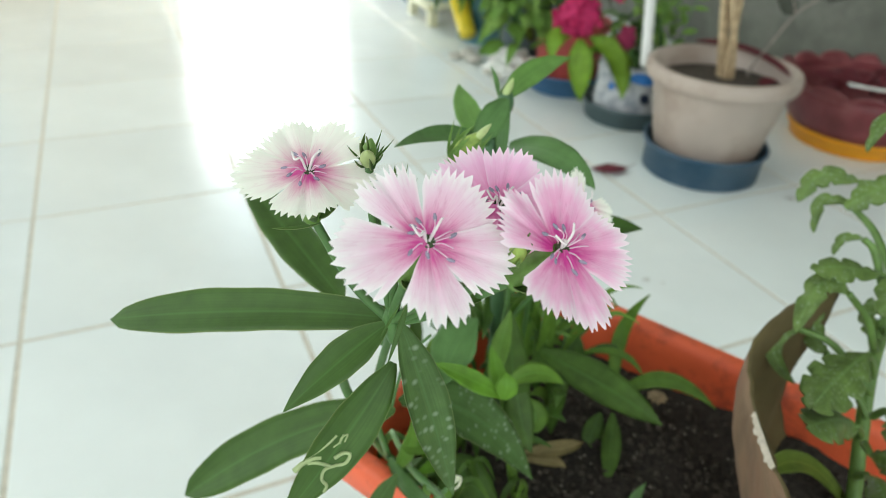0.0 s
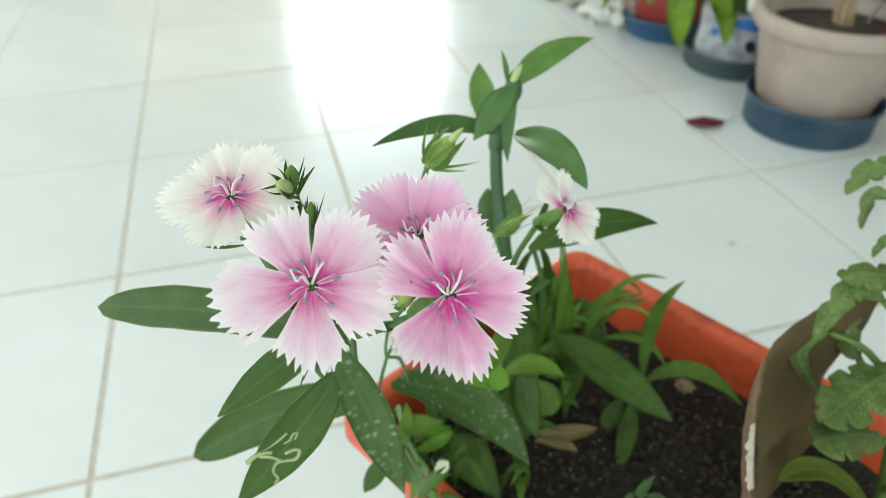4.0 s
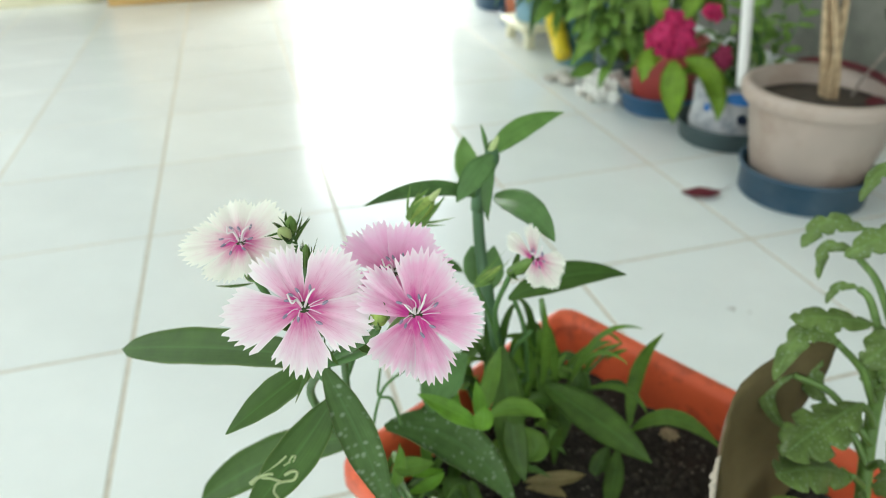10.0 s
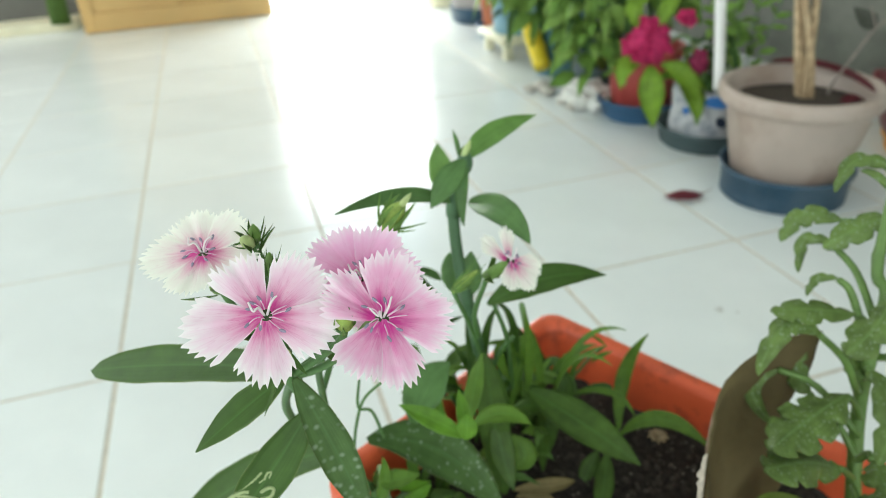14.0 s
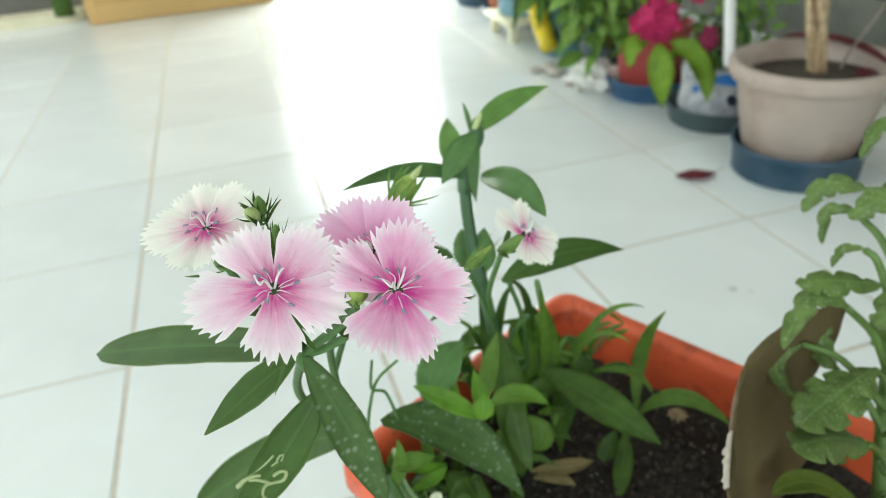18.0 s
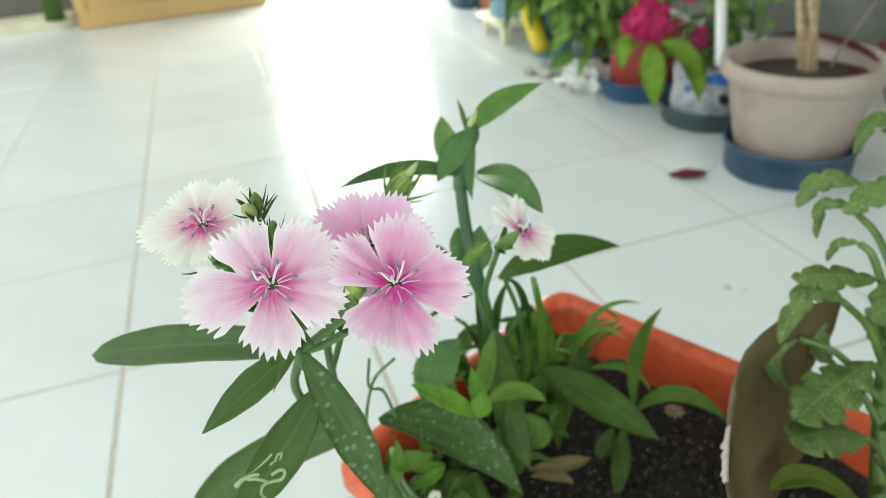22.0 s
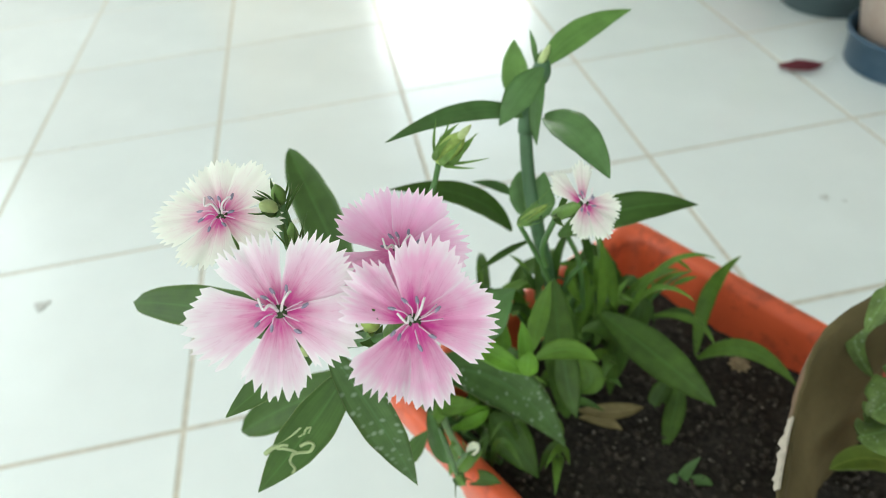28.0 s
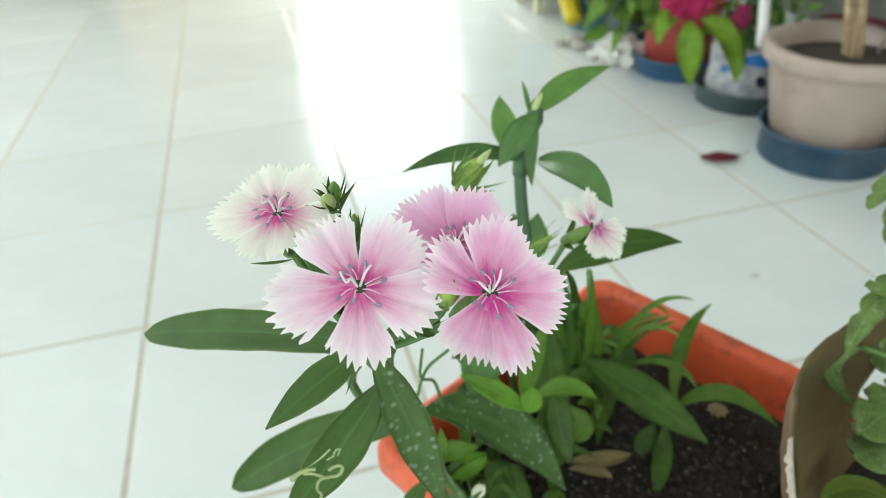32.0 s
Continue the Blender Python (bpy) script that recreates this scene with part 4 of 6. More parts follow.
leaf(pink, (-0.9253, -0.8681, 0.5989), (-0.9375, -0.8703, 0.5934), (-0.9519, -0.8735, 0.5855), 0.0090, LEAF_DEEP)
leaf(pink, (-0.9233, -0.8710, 0.6001), (-0.9166, -0.8726, 0.5753), (-0.9088, -0.8752, 0.5393), 0.0112, LEAF_SPOT, "dark green leaf speckled with pale dots", peak=0.55, up=-0.35)
MINED = ((-0.9208, -0.8598, 0.5788), (-0.9343, -0.8642, 0.5637), (-0.9550, -0.8684, 0.5428))
MINED_W = 0.0134
miner = leaf(pink, *MINED, MINED_W, LEAF_DEEP, "green leaf with pale winding insect trails", peak=0.55, up=-0.3)
leaf(pink, (-0.9089, -0.8295, 0.5283), (-0.9409, -0.8092, 0.5088), (-0.9798, -0.7960, 0.4794), 0.0180, LEAF_DEEP, peak=0.68, shape=0.5)
leaf(pink, (-0.9190, -0.8063, 0.5616), (-0.9275, -0.7679, 0.5671), (-0.9360, -0.7334, 0.5754), 0.0164, LEAF_DEEP, shape=0.6)
stem(pink, [NODE, NODE2, (-0.9155, -0.8128, 0.5117), (-0.8990, -0.7906, 0.4637), (-0.868, -0.798, 0.415)], 0.0013, 0.0020)
part("node", tube(bmesh.new(), [(-0.9243, -0.8677, 0.6027), NODE, (-0.9228, -0.8661, 0.5917)], 0.0014, 0.0016, seg=10, bulge=0.0010), STEM, pink)
bud(pink, (-0.9103, -0.8942, 0.6292), (-0.9109, -0.8985, 0.6352), 0.0022, BUD_GREEN, 5, [(-0.9125, -0.8900, 0.6220), NODE], 0.05, 1)
bud(pink, (-0.9271, -0.8613, 0.6368), (-0.9290, -0.8657, 0.6416), 0.0018, BUD_PALE, 5, [(-0.9264, -0.8616, 0.6232), NODE], 0.6, 2)
bud(pink, (-0.9261, -0.8575, 0.6355), (-0.9258, -0.8592, 0.6414), 0.0018, CALYX, 5, [(-0.9251, -0.8600, 0.6220), NODE], 0.9, 3)
bud(pink, (-0.9249, -0.8882, 0.6187), (-0.9244, -0.8895, 0.6238), 0.0020, BUD_PALE, 3, [(-0.9243, -0.8720, 0.6037), NODE], 0.2, 4)
bud(pink, (-0.9240, -0.8713, 0.6327), (-0.9233, -0.8695, 0.6383), 0.0015, CALYX, 7, [(-0.9241, -0.8693, 0.6221), NODE], 1.3, 5)
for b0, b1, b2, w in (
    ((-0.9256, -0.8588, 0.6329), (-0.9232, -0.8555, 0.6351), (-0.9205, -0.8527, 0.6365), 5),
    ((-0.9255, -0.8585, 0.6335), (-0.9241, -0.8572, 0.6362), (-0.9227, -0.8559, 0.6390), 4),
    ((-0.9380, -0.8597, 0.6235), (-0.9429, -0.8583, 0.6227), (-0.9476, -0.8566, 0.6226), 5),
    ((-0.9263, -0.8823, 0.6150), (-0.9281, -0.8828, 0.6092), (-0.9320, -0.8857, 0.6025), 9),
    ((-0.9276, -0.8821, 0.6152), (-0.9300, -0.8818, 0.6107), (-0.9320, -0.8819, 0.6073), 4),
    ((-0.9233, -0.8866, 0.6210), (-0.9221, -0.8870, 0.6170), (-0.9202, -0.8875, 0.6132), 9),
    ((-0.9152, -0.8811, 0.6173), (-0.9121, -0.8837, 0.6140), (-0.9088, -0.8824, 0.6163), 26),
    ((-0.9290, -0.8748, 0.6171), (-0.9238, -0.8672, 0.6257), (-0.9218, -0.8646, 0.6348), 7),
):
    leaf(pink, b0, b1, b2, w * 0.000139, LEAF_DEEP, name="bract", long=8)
# pale insect trails winding over the leaf
for pts, r in (
    (((0.60, -0.15), (0.555, -0.32), (0.545, -0.55), (0.59, -0.60), (0.63, -0.32), (0.67, -0.12), (0.71, -0.25), (0.72, -0.55), (0.75, -0.62)), 0.00055),
    (((0.67, 0.80), (0.63, 0.62), (0.60, 0.52), (0.55, 0.40), (0.50, 0.33)), 0.00045),
    (((0.68, 0.62), (0.66, 0.35), (0.65, 0.05), (0.64, -0.25)), 0.00065),
    (((0.74, 0.85), (0.69, 0.75), (0.65, 0.55), (0.63, 0.30)), 0.00075),
    (((0.53, 0.02), (0.50, 0.10), (0.47, -0.02), (0.51, -0.10)), 0.0003),
    (((0.56, 0.15), (0.52, 0.05), (0.48, 0.12)), 0.00025),
):
    line = []
    for t, u in pts:
        c, side, nrm = blade_frame(*MINED, t + 0.055, -0.3)
        line.append(c + side * (u * MINED_W / 2) + nrm * (0.0001 + 0.165 * abs(u) * MINED_W / 2))
    part("trail", tube(bmesh.new(), line, r, r * 0.8, seg=6), TRAIL, miner, "pale winding trail")

# ---- tall stem ----
tall = thing("dianthus_shoot", "tall upright dianthus shoot with paired green leaves and a closed bud", "plant")
stem(tall, [(-0.8335, -0.7541, 0.6041), (-0.8410, -0.7578, 0.5849), (-0.8428, -0.7662, 0.5617), (-0.8408, -0.7732, 0.5387), (-0.8309, -0.7592, 0.4935), (-0.822, -0.752, 0.415)], 0.0025, 0.0033, material=STEM_BLUE)
for lo, hi in (((-0.8427, -0.7600, 0.5795), (-0.8386, -0.7565, 0.5919)), ((-0.8414, -0.7724, 0.5414), (-0.8420, -0.7684, 0.5526)), ((-0.8352, -0.7550, 0.5979), (-0.8331, -0.7534, 0.6061))):
    part("node", tube(bmesh.new(), [lo, Vector(lo).lerp(Vector(hi), 0.5), hi], 0.0027, 0.0023, seg=10, bulge=0.0012), STEM_BLUE, tall)
leaf(tall, (-0.8346, -0.7525, 0.6015), (-0.8165, -0.7427, 0.6089), (-0.7909, -0.7335, 0.6111), 0.0101, LEAF_TOP, up=0.2)
leaf(tall, (-0.8387, -0.7490, 0.5808), (-0.8376, -0.7286, 0.5887), (-0.8317, -0.7059, 0.5938), 0.0115, LEAF_TOP, up=0.1)
leaf(tall, (-0.8345, -0.7569, 0.6046), (-0.8453, -0.7637, 0.5990), (-0.8546, -0.7684, 0.5902), 0.0109, LEAF_PALE, up=0.1)
leaf(tall, (-0.8391, -0.7583, 0.5853), (-0.8654, -0.7694, 0.5987), (-0.8985, -0.8000, 0.6110), 0.0078, LEAF_PALE)
leaf(tall, (-0.8359, -0.7639, 0.5880), (-0.8312, -0.7890, 0.5940), (-0.8290, -0.8133, 0.5911), 0.0126, LEAF_PALE, peak=0.4, shape=0.75)
leaf(tall, (-0.8396, -0.7946, 0.5542), (-0.8131, -0.7951, 0.5613), (-0.7812, -0.7901, 0.5524), 0.0128, LEAF_DEEP, peak=0.4)
leaf(tall, (-0.8408, -0.7702, 0.5429), (-0.8448, -0.7646, 0.5533), (-0.8451, -0.7611, 0.5631), 0.0115, LEAF_PALE, up=0.1)
leaf(tall, (-0.8419, -0.7734, 0.5451), (-0.8395, -0.7705, 0.5546), (-0.8368, -0.7675, 0.5651), 0.0125, LEAF_PALE, up=0.1)
leaf(tall, (-0.8356, -0.7513, 0.6036), (-0.8349, -0.7474, 0.6085), (-0.8352, -0.7420, 0.6137), 0.0022, LEAF_PALE, up=0.1)
leaf(tall, (-0.8329, -0.7553, 0.6045), (-0.8387, -0.7623, 0.5916), (-0.8401, -0.7683, 0.5786), 0.0054, LEAF_PALE, up=0.1)
bud(tall, (-0.8352, -0.7547, 0.6039), (-0.8307, -0.7532, 0.6116), 0.0019, BUD_PALE, 3, None, 0.1, 6)
bud(tall, (-0.8837, -0.8115, 0.6085), (-0.8760, -0.8151, 0.6190), 0.0036, BUD_GREEN, 12, [(-0.8884, -0.8141, 0.5975), (-0.9057, -0.8288, 0.5795), (-0.9149, -0.8343, 0.5629)], 1.0, 7)
bud(tall, (-0.8786, -0.8142, 0.6157), (-0.8742, -0.8169, 0.6221), 0.0013, BUD_PALE, 0, None, 0.0, 17, name="bud_tip")
bud(tall, (-0.8563, -0.8004, 0.5685), (-0.8484, -0.8077, 0.5806), 0.0019, BUD_GREEN, 12, [(-0.8437, -0.7884, 0.5342), (-0.8269, -0.7582, 0.4805)], 1.1, 8)
flower(tall, (-0.8426, -0.8265, 0.5937), (0.36, -0.62, 0.70), 0.0138, (110, 54, -36, -86, -140), PETAL_IVORY, 9, stem_to=(-0.8423, -0.7890, 0.5342), stamens=6, lengths=(0.98, 1.06, 1.0, 1.0, 0.95), spreads=(0.42, 0.34, 0.50, 0.48, 0.46), label="small white fringed flower seen from the side")

leaf(tall, (-0.8459, -0.7468, 0.5206), (-0.8658, -0.7545, 0.5496), (-0.8989, -0.7738, 0.5746), 0.0109, LEAF_DEEP)
leaf(tall, (-0.8424, -0.7347, 0.5318), (-0.8489, -0.7348, 0.5381), (-0.8610, -0.7373, 0.5450), 0.0047, LEAF_PALE)
leaf(tall, (-0.8426, -0.7681, 0.5313), (-0.8579, -0.7796, 0.5369), (-0.8716, -0.7915, 0.5404), 0.0030, LEAF_DEEP)

# ---- low leaves in the planter ----
low_plant = thing("dianthus_clump", "dense clump of low dianthus leaves and stalks in the planter", "plant")
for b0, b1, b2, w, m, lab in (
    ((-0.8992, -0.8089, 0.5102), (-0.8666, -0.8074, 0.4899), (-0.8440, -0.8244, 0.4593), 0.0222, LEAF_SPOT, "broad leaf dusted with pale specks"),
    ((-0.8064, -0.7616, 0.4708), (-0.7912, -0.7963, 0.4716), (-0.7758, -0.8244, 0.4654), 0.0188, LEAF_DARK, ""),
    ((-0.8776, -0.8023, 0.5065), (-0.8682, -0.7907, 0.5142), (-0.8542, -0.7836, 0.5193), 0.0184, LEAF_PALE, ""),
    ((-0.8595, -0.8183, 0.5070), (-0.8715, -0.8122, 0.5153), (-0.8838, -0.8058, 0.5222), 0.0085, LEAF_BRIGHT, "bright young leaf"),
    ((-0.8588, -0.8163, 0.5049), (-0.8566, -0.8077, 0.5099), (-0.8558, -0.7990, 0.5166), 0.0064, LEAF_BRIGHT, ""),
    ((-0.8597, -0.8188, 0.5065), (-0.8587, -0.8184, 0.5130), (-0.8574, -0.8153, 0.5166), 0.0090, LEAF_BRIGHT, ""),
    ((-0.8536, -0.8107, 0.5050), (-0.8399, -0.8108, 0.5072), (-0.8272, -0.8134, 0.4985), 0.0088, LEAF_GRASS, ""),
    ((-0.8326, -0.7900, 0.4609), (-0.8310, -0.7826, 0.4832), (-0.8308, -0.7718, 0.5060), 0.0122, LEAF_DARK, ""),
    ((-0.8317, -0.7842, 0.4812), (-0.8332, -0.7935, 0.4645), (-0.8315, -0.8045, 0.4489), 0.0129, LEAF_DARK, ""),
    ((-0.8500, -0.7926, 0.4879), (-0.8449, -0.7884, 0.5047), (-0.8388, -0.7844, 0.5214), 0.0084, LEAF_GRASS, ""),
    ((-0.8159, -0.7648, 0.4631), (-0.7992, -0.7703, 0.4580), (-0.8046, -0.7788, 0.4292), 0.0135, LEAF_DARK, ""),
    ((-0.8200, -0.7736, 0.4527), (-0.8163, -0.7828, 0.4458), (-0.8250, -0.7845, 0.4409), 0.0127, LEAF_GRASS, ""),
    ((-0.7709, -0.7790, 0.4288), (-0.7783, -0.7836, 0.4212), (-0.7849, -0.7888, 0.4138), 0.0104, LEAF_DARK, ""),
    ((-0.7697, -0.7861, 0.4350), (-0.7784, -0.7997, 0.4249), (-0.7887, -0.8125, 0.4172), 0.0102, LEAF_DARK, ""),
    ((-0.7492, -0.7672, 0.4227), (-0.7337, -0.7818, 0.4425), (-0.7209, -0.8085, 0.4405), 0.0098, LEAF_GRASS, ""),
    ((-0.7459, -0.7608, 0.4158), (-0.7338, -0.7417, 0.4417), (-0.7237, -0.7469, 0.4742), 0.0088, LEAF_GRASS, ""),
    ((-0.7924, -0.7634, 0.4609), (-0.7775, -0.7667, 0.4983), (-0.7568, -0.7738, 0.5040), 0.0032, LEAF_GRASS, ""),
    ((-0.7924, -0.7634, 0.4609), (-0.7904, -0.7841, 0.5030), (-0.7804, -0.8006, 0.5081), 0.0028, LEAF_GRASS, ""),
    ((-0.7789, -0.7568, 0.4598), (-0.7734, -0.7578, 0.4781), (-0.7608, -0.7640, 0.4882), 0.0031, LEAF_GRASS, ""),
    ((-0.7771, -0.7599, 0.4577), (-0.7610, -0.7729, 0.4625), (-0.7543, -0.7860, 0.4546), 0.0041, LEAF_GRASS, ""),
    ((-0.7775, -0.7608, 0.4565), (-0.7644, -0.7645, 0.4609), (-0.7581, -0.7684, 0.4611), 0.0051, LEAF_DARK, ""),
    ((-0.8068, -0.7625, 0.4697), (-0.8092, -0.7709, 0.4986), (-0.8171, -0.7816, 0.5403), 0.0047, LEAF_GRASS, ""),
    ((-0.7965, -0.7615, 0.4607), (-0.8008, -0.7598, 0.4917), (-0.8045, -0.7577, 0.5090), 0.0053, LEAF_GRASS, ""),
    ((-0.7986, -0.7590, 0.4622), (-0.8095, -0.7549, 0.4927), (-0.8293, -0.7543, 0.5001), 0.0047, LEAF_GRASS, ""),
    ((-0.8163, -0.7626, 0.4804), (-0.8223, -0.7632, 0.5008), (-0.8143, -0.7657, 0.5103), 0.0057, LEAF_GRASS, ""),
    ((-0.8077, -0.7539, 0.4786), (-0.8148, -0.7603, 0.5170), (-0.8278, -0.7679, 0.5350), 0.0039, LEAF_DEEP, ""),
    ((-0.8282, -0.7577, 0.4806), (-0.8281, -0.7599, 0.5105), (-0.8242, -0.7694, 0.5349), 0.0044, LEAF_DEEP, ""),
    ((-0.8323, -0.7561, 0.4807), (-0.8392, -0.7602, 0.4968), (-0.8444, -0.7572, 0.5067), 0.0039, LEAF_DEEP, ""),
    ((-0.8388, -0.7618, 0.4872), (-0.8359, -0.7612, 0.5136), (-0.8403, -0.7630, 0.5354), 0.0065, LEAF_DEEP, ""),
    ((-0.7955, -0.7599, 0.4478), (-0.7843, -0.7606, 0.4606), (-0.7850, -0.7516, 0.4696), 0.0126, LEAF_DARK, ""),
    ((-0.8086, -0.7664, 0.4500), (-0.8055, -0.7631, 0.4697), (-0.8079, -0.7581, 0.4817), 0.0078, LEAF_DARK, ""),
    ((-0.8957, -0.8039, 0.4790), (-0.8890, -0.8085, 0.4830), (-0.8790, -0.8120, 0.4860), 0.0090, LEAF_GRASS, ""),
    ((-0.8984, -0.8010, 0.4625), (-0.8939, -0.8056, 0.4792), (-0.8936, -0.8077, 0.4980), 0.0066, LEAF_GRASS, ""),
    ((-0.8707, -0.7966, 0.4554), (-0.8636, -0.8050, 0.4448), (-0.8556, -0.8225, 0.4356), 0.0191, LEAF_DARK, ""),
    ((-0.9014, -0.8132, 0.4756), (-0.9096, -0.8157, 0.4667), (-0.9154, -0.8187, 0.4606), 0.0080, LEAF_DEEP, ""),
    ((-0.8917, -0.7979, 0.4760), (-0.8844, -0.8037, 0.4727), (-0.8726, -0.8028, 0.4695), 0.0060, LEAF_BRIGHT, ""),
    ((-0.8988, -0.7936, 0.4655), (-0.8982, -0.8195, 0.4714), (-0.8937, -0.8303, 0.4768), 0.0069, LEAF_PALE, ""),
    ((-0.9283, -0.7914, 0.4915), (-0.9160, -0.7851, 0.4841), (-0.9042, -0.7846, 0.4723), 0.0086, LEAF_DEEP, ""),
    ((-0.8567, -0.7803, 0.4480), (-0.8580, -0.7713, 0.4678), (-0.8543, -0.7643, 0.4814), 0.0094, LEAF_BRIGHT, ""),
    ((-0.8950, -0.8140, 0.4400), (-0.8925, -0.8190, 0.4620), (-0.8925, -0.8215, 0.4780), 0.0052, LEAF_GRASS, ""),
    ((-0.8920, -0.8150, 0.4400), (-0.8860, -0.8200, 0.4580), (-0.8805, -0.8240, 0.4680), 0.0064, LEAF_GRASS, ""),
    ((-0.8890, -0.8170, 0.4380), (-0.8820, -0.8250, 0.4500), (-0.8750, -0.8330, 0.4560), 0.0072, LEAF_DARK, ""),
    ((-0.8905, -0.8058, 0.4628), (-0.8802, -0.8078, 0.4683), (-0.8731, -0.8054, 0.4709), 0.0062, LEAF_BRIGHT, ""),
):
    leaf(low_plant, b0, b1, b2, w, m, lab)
leaf(low_plant, (-0.8330, -0.7960, 0.4380), (-0.8345, -0.7870, 0.4760), (-0.8350, -0.7770, 0.5150), 0.0150, LEAF_DARK, peak=0.5, shape=0.7)
for pts, r in (
    ([(-0.8906, -0.8161, 0.5458), (-0.8991, -0.8164, 0.5393), (-0.9035, -0.8179, 0.5294), (-0.9061, -0.8173, 0.5152)], 0.00055),
    ([(-0.8997, -0.8138, 0.5470), (-0.9019, -0.8178, 0.5373), (-0.8967, -0.8164, 0.5320), (-0.8923, -0.8096, 0.5105)], 0.00055),
    ([(-0.9140, -0.8550, 0.5936), (-0.9156, -0.8437, 0.5752), (-0.9115, -0.8145, 0.5176), (-0.8991, -0.7956, 0.4673)], 0.0011),
    ([(-0.8188, -0.7725, 0.5162), (-0.8243, -0.7642, 0.4986), (-0.8260, -0.7504, 0.4587)], 0.0011),
    ([(-0.8328, -0.7839, 0.5459), (-0.8203, -0.7692, 0.5111), (-0.8091, -0.7493, 0.4519)], 0.0010),
    ([(-0.8182, -0.7811, 0.5403), (-0.8068, -0.7658, 0.4978), (-0.7969, -0.7488, 0.4432)], 0.0013),
    ([(-0.8920, -0.7808, 0.4639), (-0.8929, -0.8072, 0.4686), (-0.8893, -0.8267, 0.4738)], 0.0013),
):
    stem(low_plant, pts, r, r * 1.3, material=STEM_PALE if r == 0.0013 else STEM)
rnd = random.Random(77)
CLUMP = Vector((-0.8167, -0.7545, 0.4363))
for i in range(34):
    a = rnd.uniform(0, 6.28)
    b0 = CLUMP + Vector((rnd.uniform(-0.045, 0.03), rnd.uniform(-0.03, 0.04), -0.004))
    lean = Vector((math.cos(a), math.sin(a), 0)) * rnd.uniform(0.008, 0.03)
    h = rnd.uniform(0.018, 0.05)
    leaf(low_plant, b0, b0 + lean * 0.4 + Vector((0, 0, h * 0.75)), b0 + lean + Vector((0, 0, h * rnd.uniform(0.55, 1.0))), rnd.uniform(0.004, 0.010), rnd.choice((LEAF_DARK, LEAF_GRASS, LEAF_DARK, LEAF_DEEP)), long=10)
for i in range(24):
    a = rnd.uniform(0, 6.28)
    b0 = Vector((-0.868, -0.792, 0.424)) + Vector((rnd.uniform(-0.032, 0.04), rnd.uniform(-0.022, 0.024), 0))
    lean = Vector((math.cos(a), math.sin(a) - 0.35, 0)) * rnd.uniform(0.010, 0.026)
    h = rnd.uniform(0.018, 0.046)
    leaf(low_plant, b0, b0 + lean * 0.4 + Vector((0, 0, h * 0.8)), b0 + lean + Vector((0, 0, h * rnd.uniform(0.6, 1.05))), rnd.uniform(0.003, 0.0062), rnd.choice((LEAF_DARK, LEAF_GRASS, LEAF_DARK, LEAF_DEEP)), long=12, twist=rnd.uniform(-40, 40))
for i in range(4):
    b0 = Vector((-0.7960, -0.7469, 0.4455)) + Vector((rnd.uniform(-0.022, 0.02), rnd.uniform(-0.018, 0.018), 0))
    tip = b0 + Vector((rnd.uniform(-0.03, 0.02), rnd.uniform(-0.03, 0.01), rnd.uniform(0.03, 0.085)))
    leaf(low_plant, b0, b0.lerp(tip, 0.5) + Vector((rnd.uniform(-0.006, 0.006), 0, 0.008)), tip, rnd.uniform(0.003, 0.0058), LEAF_GRASS, name="blade", long=10)
for i in range(6):
    b0 = Vector((-0.8041, -0.7456, 0.4430)) + Vector((rnd.uniform(-0.03, 0.025), rnd.uniform(-0.015, 0.02), 0))
    tip = b0 + Vector((rnd.uniform(-0.045, 0.035), rnd.uniform(-0.03, 0.008), rnd.uniform(0.025, 0.065)))
    leaf(low_plant, b0, b0.lerp(tip, 0.55) + Vector((0, 0, rnd.uniform(0.008, 0.02))), tip - Vector((0, 0, rnd.uniform(0.0, 0.02))), rnd.uniform(0.0025, 0.005), rnd.choice((LEAF_GRASS, LEAF_DARK, LEAF_DEEP)), name="blade", long=12)
for i in range(6):
    b0 = Vector((-0.8151, -0.7432, 0.4407)) + Vector((rnd.uniform(-0.03, 0.03), rnd.uniform(-0.01, 0.02), 0))
    tip = b0 + Vector((rnd.uniform(-0.03, 0.03), rnd.uniform(-0.03, 0.0), rnd.uniform(0.03, 0.06)))
    stem(low_plant, [b0, b0.lerp(tip, 0.5) + Vector((rnd.uniform(-0.01, 0.01), 0, 0.01)), tip], 0.0009, 0.0006, material=STEM)
    for k in (0.45, 0.75, 1.0):
        p = b0.lerp(tip, k)
        d = Vector((rnd.uniform(-1, 1), rnd.uniform(-0.6, 0.6), rnd.uniform(0.1, 0.9))).normalized()
        leaf(low_plant, p, p + d * 0.006 + Vector((0, 0, 0.001)), p + d * 0.013, rnd.uniform(0.0015, 0.003), LEAF_GRASS, long=8)
bud(low_plant, (-0.8868, -0.8307, 0.4813), (-0.8831, -0.8323, 0.4871), 0.0028, BUD_WHITE, 6, [(-0.8895, -0.8276, 0.4732), (-0.8933, -0.8225, 0.4578)], 0.8, 12)
bud(low_plant, (-0.8943, -0.8477, 0.4927), (-0.8926, -0.8524, 0.4947), 0.0022, CALYX, 6, [(-0.8948, -0.8380, 0.4893), (-0.8961, -0.8163, 0.4796)], 1.0, 13)

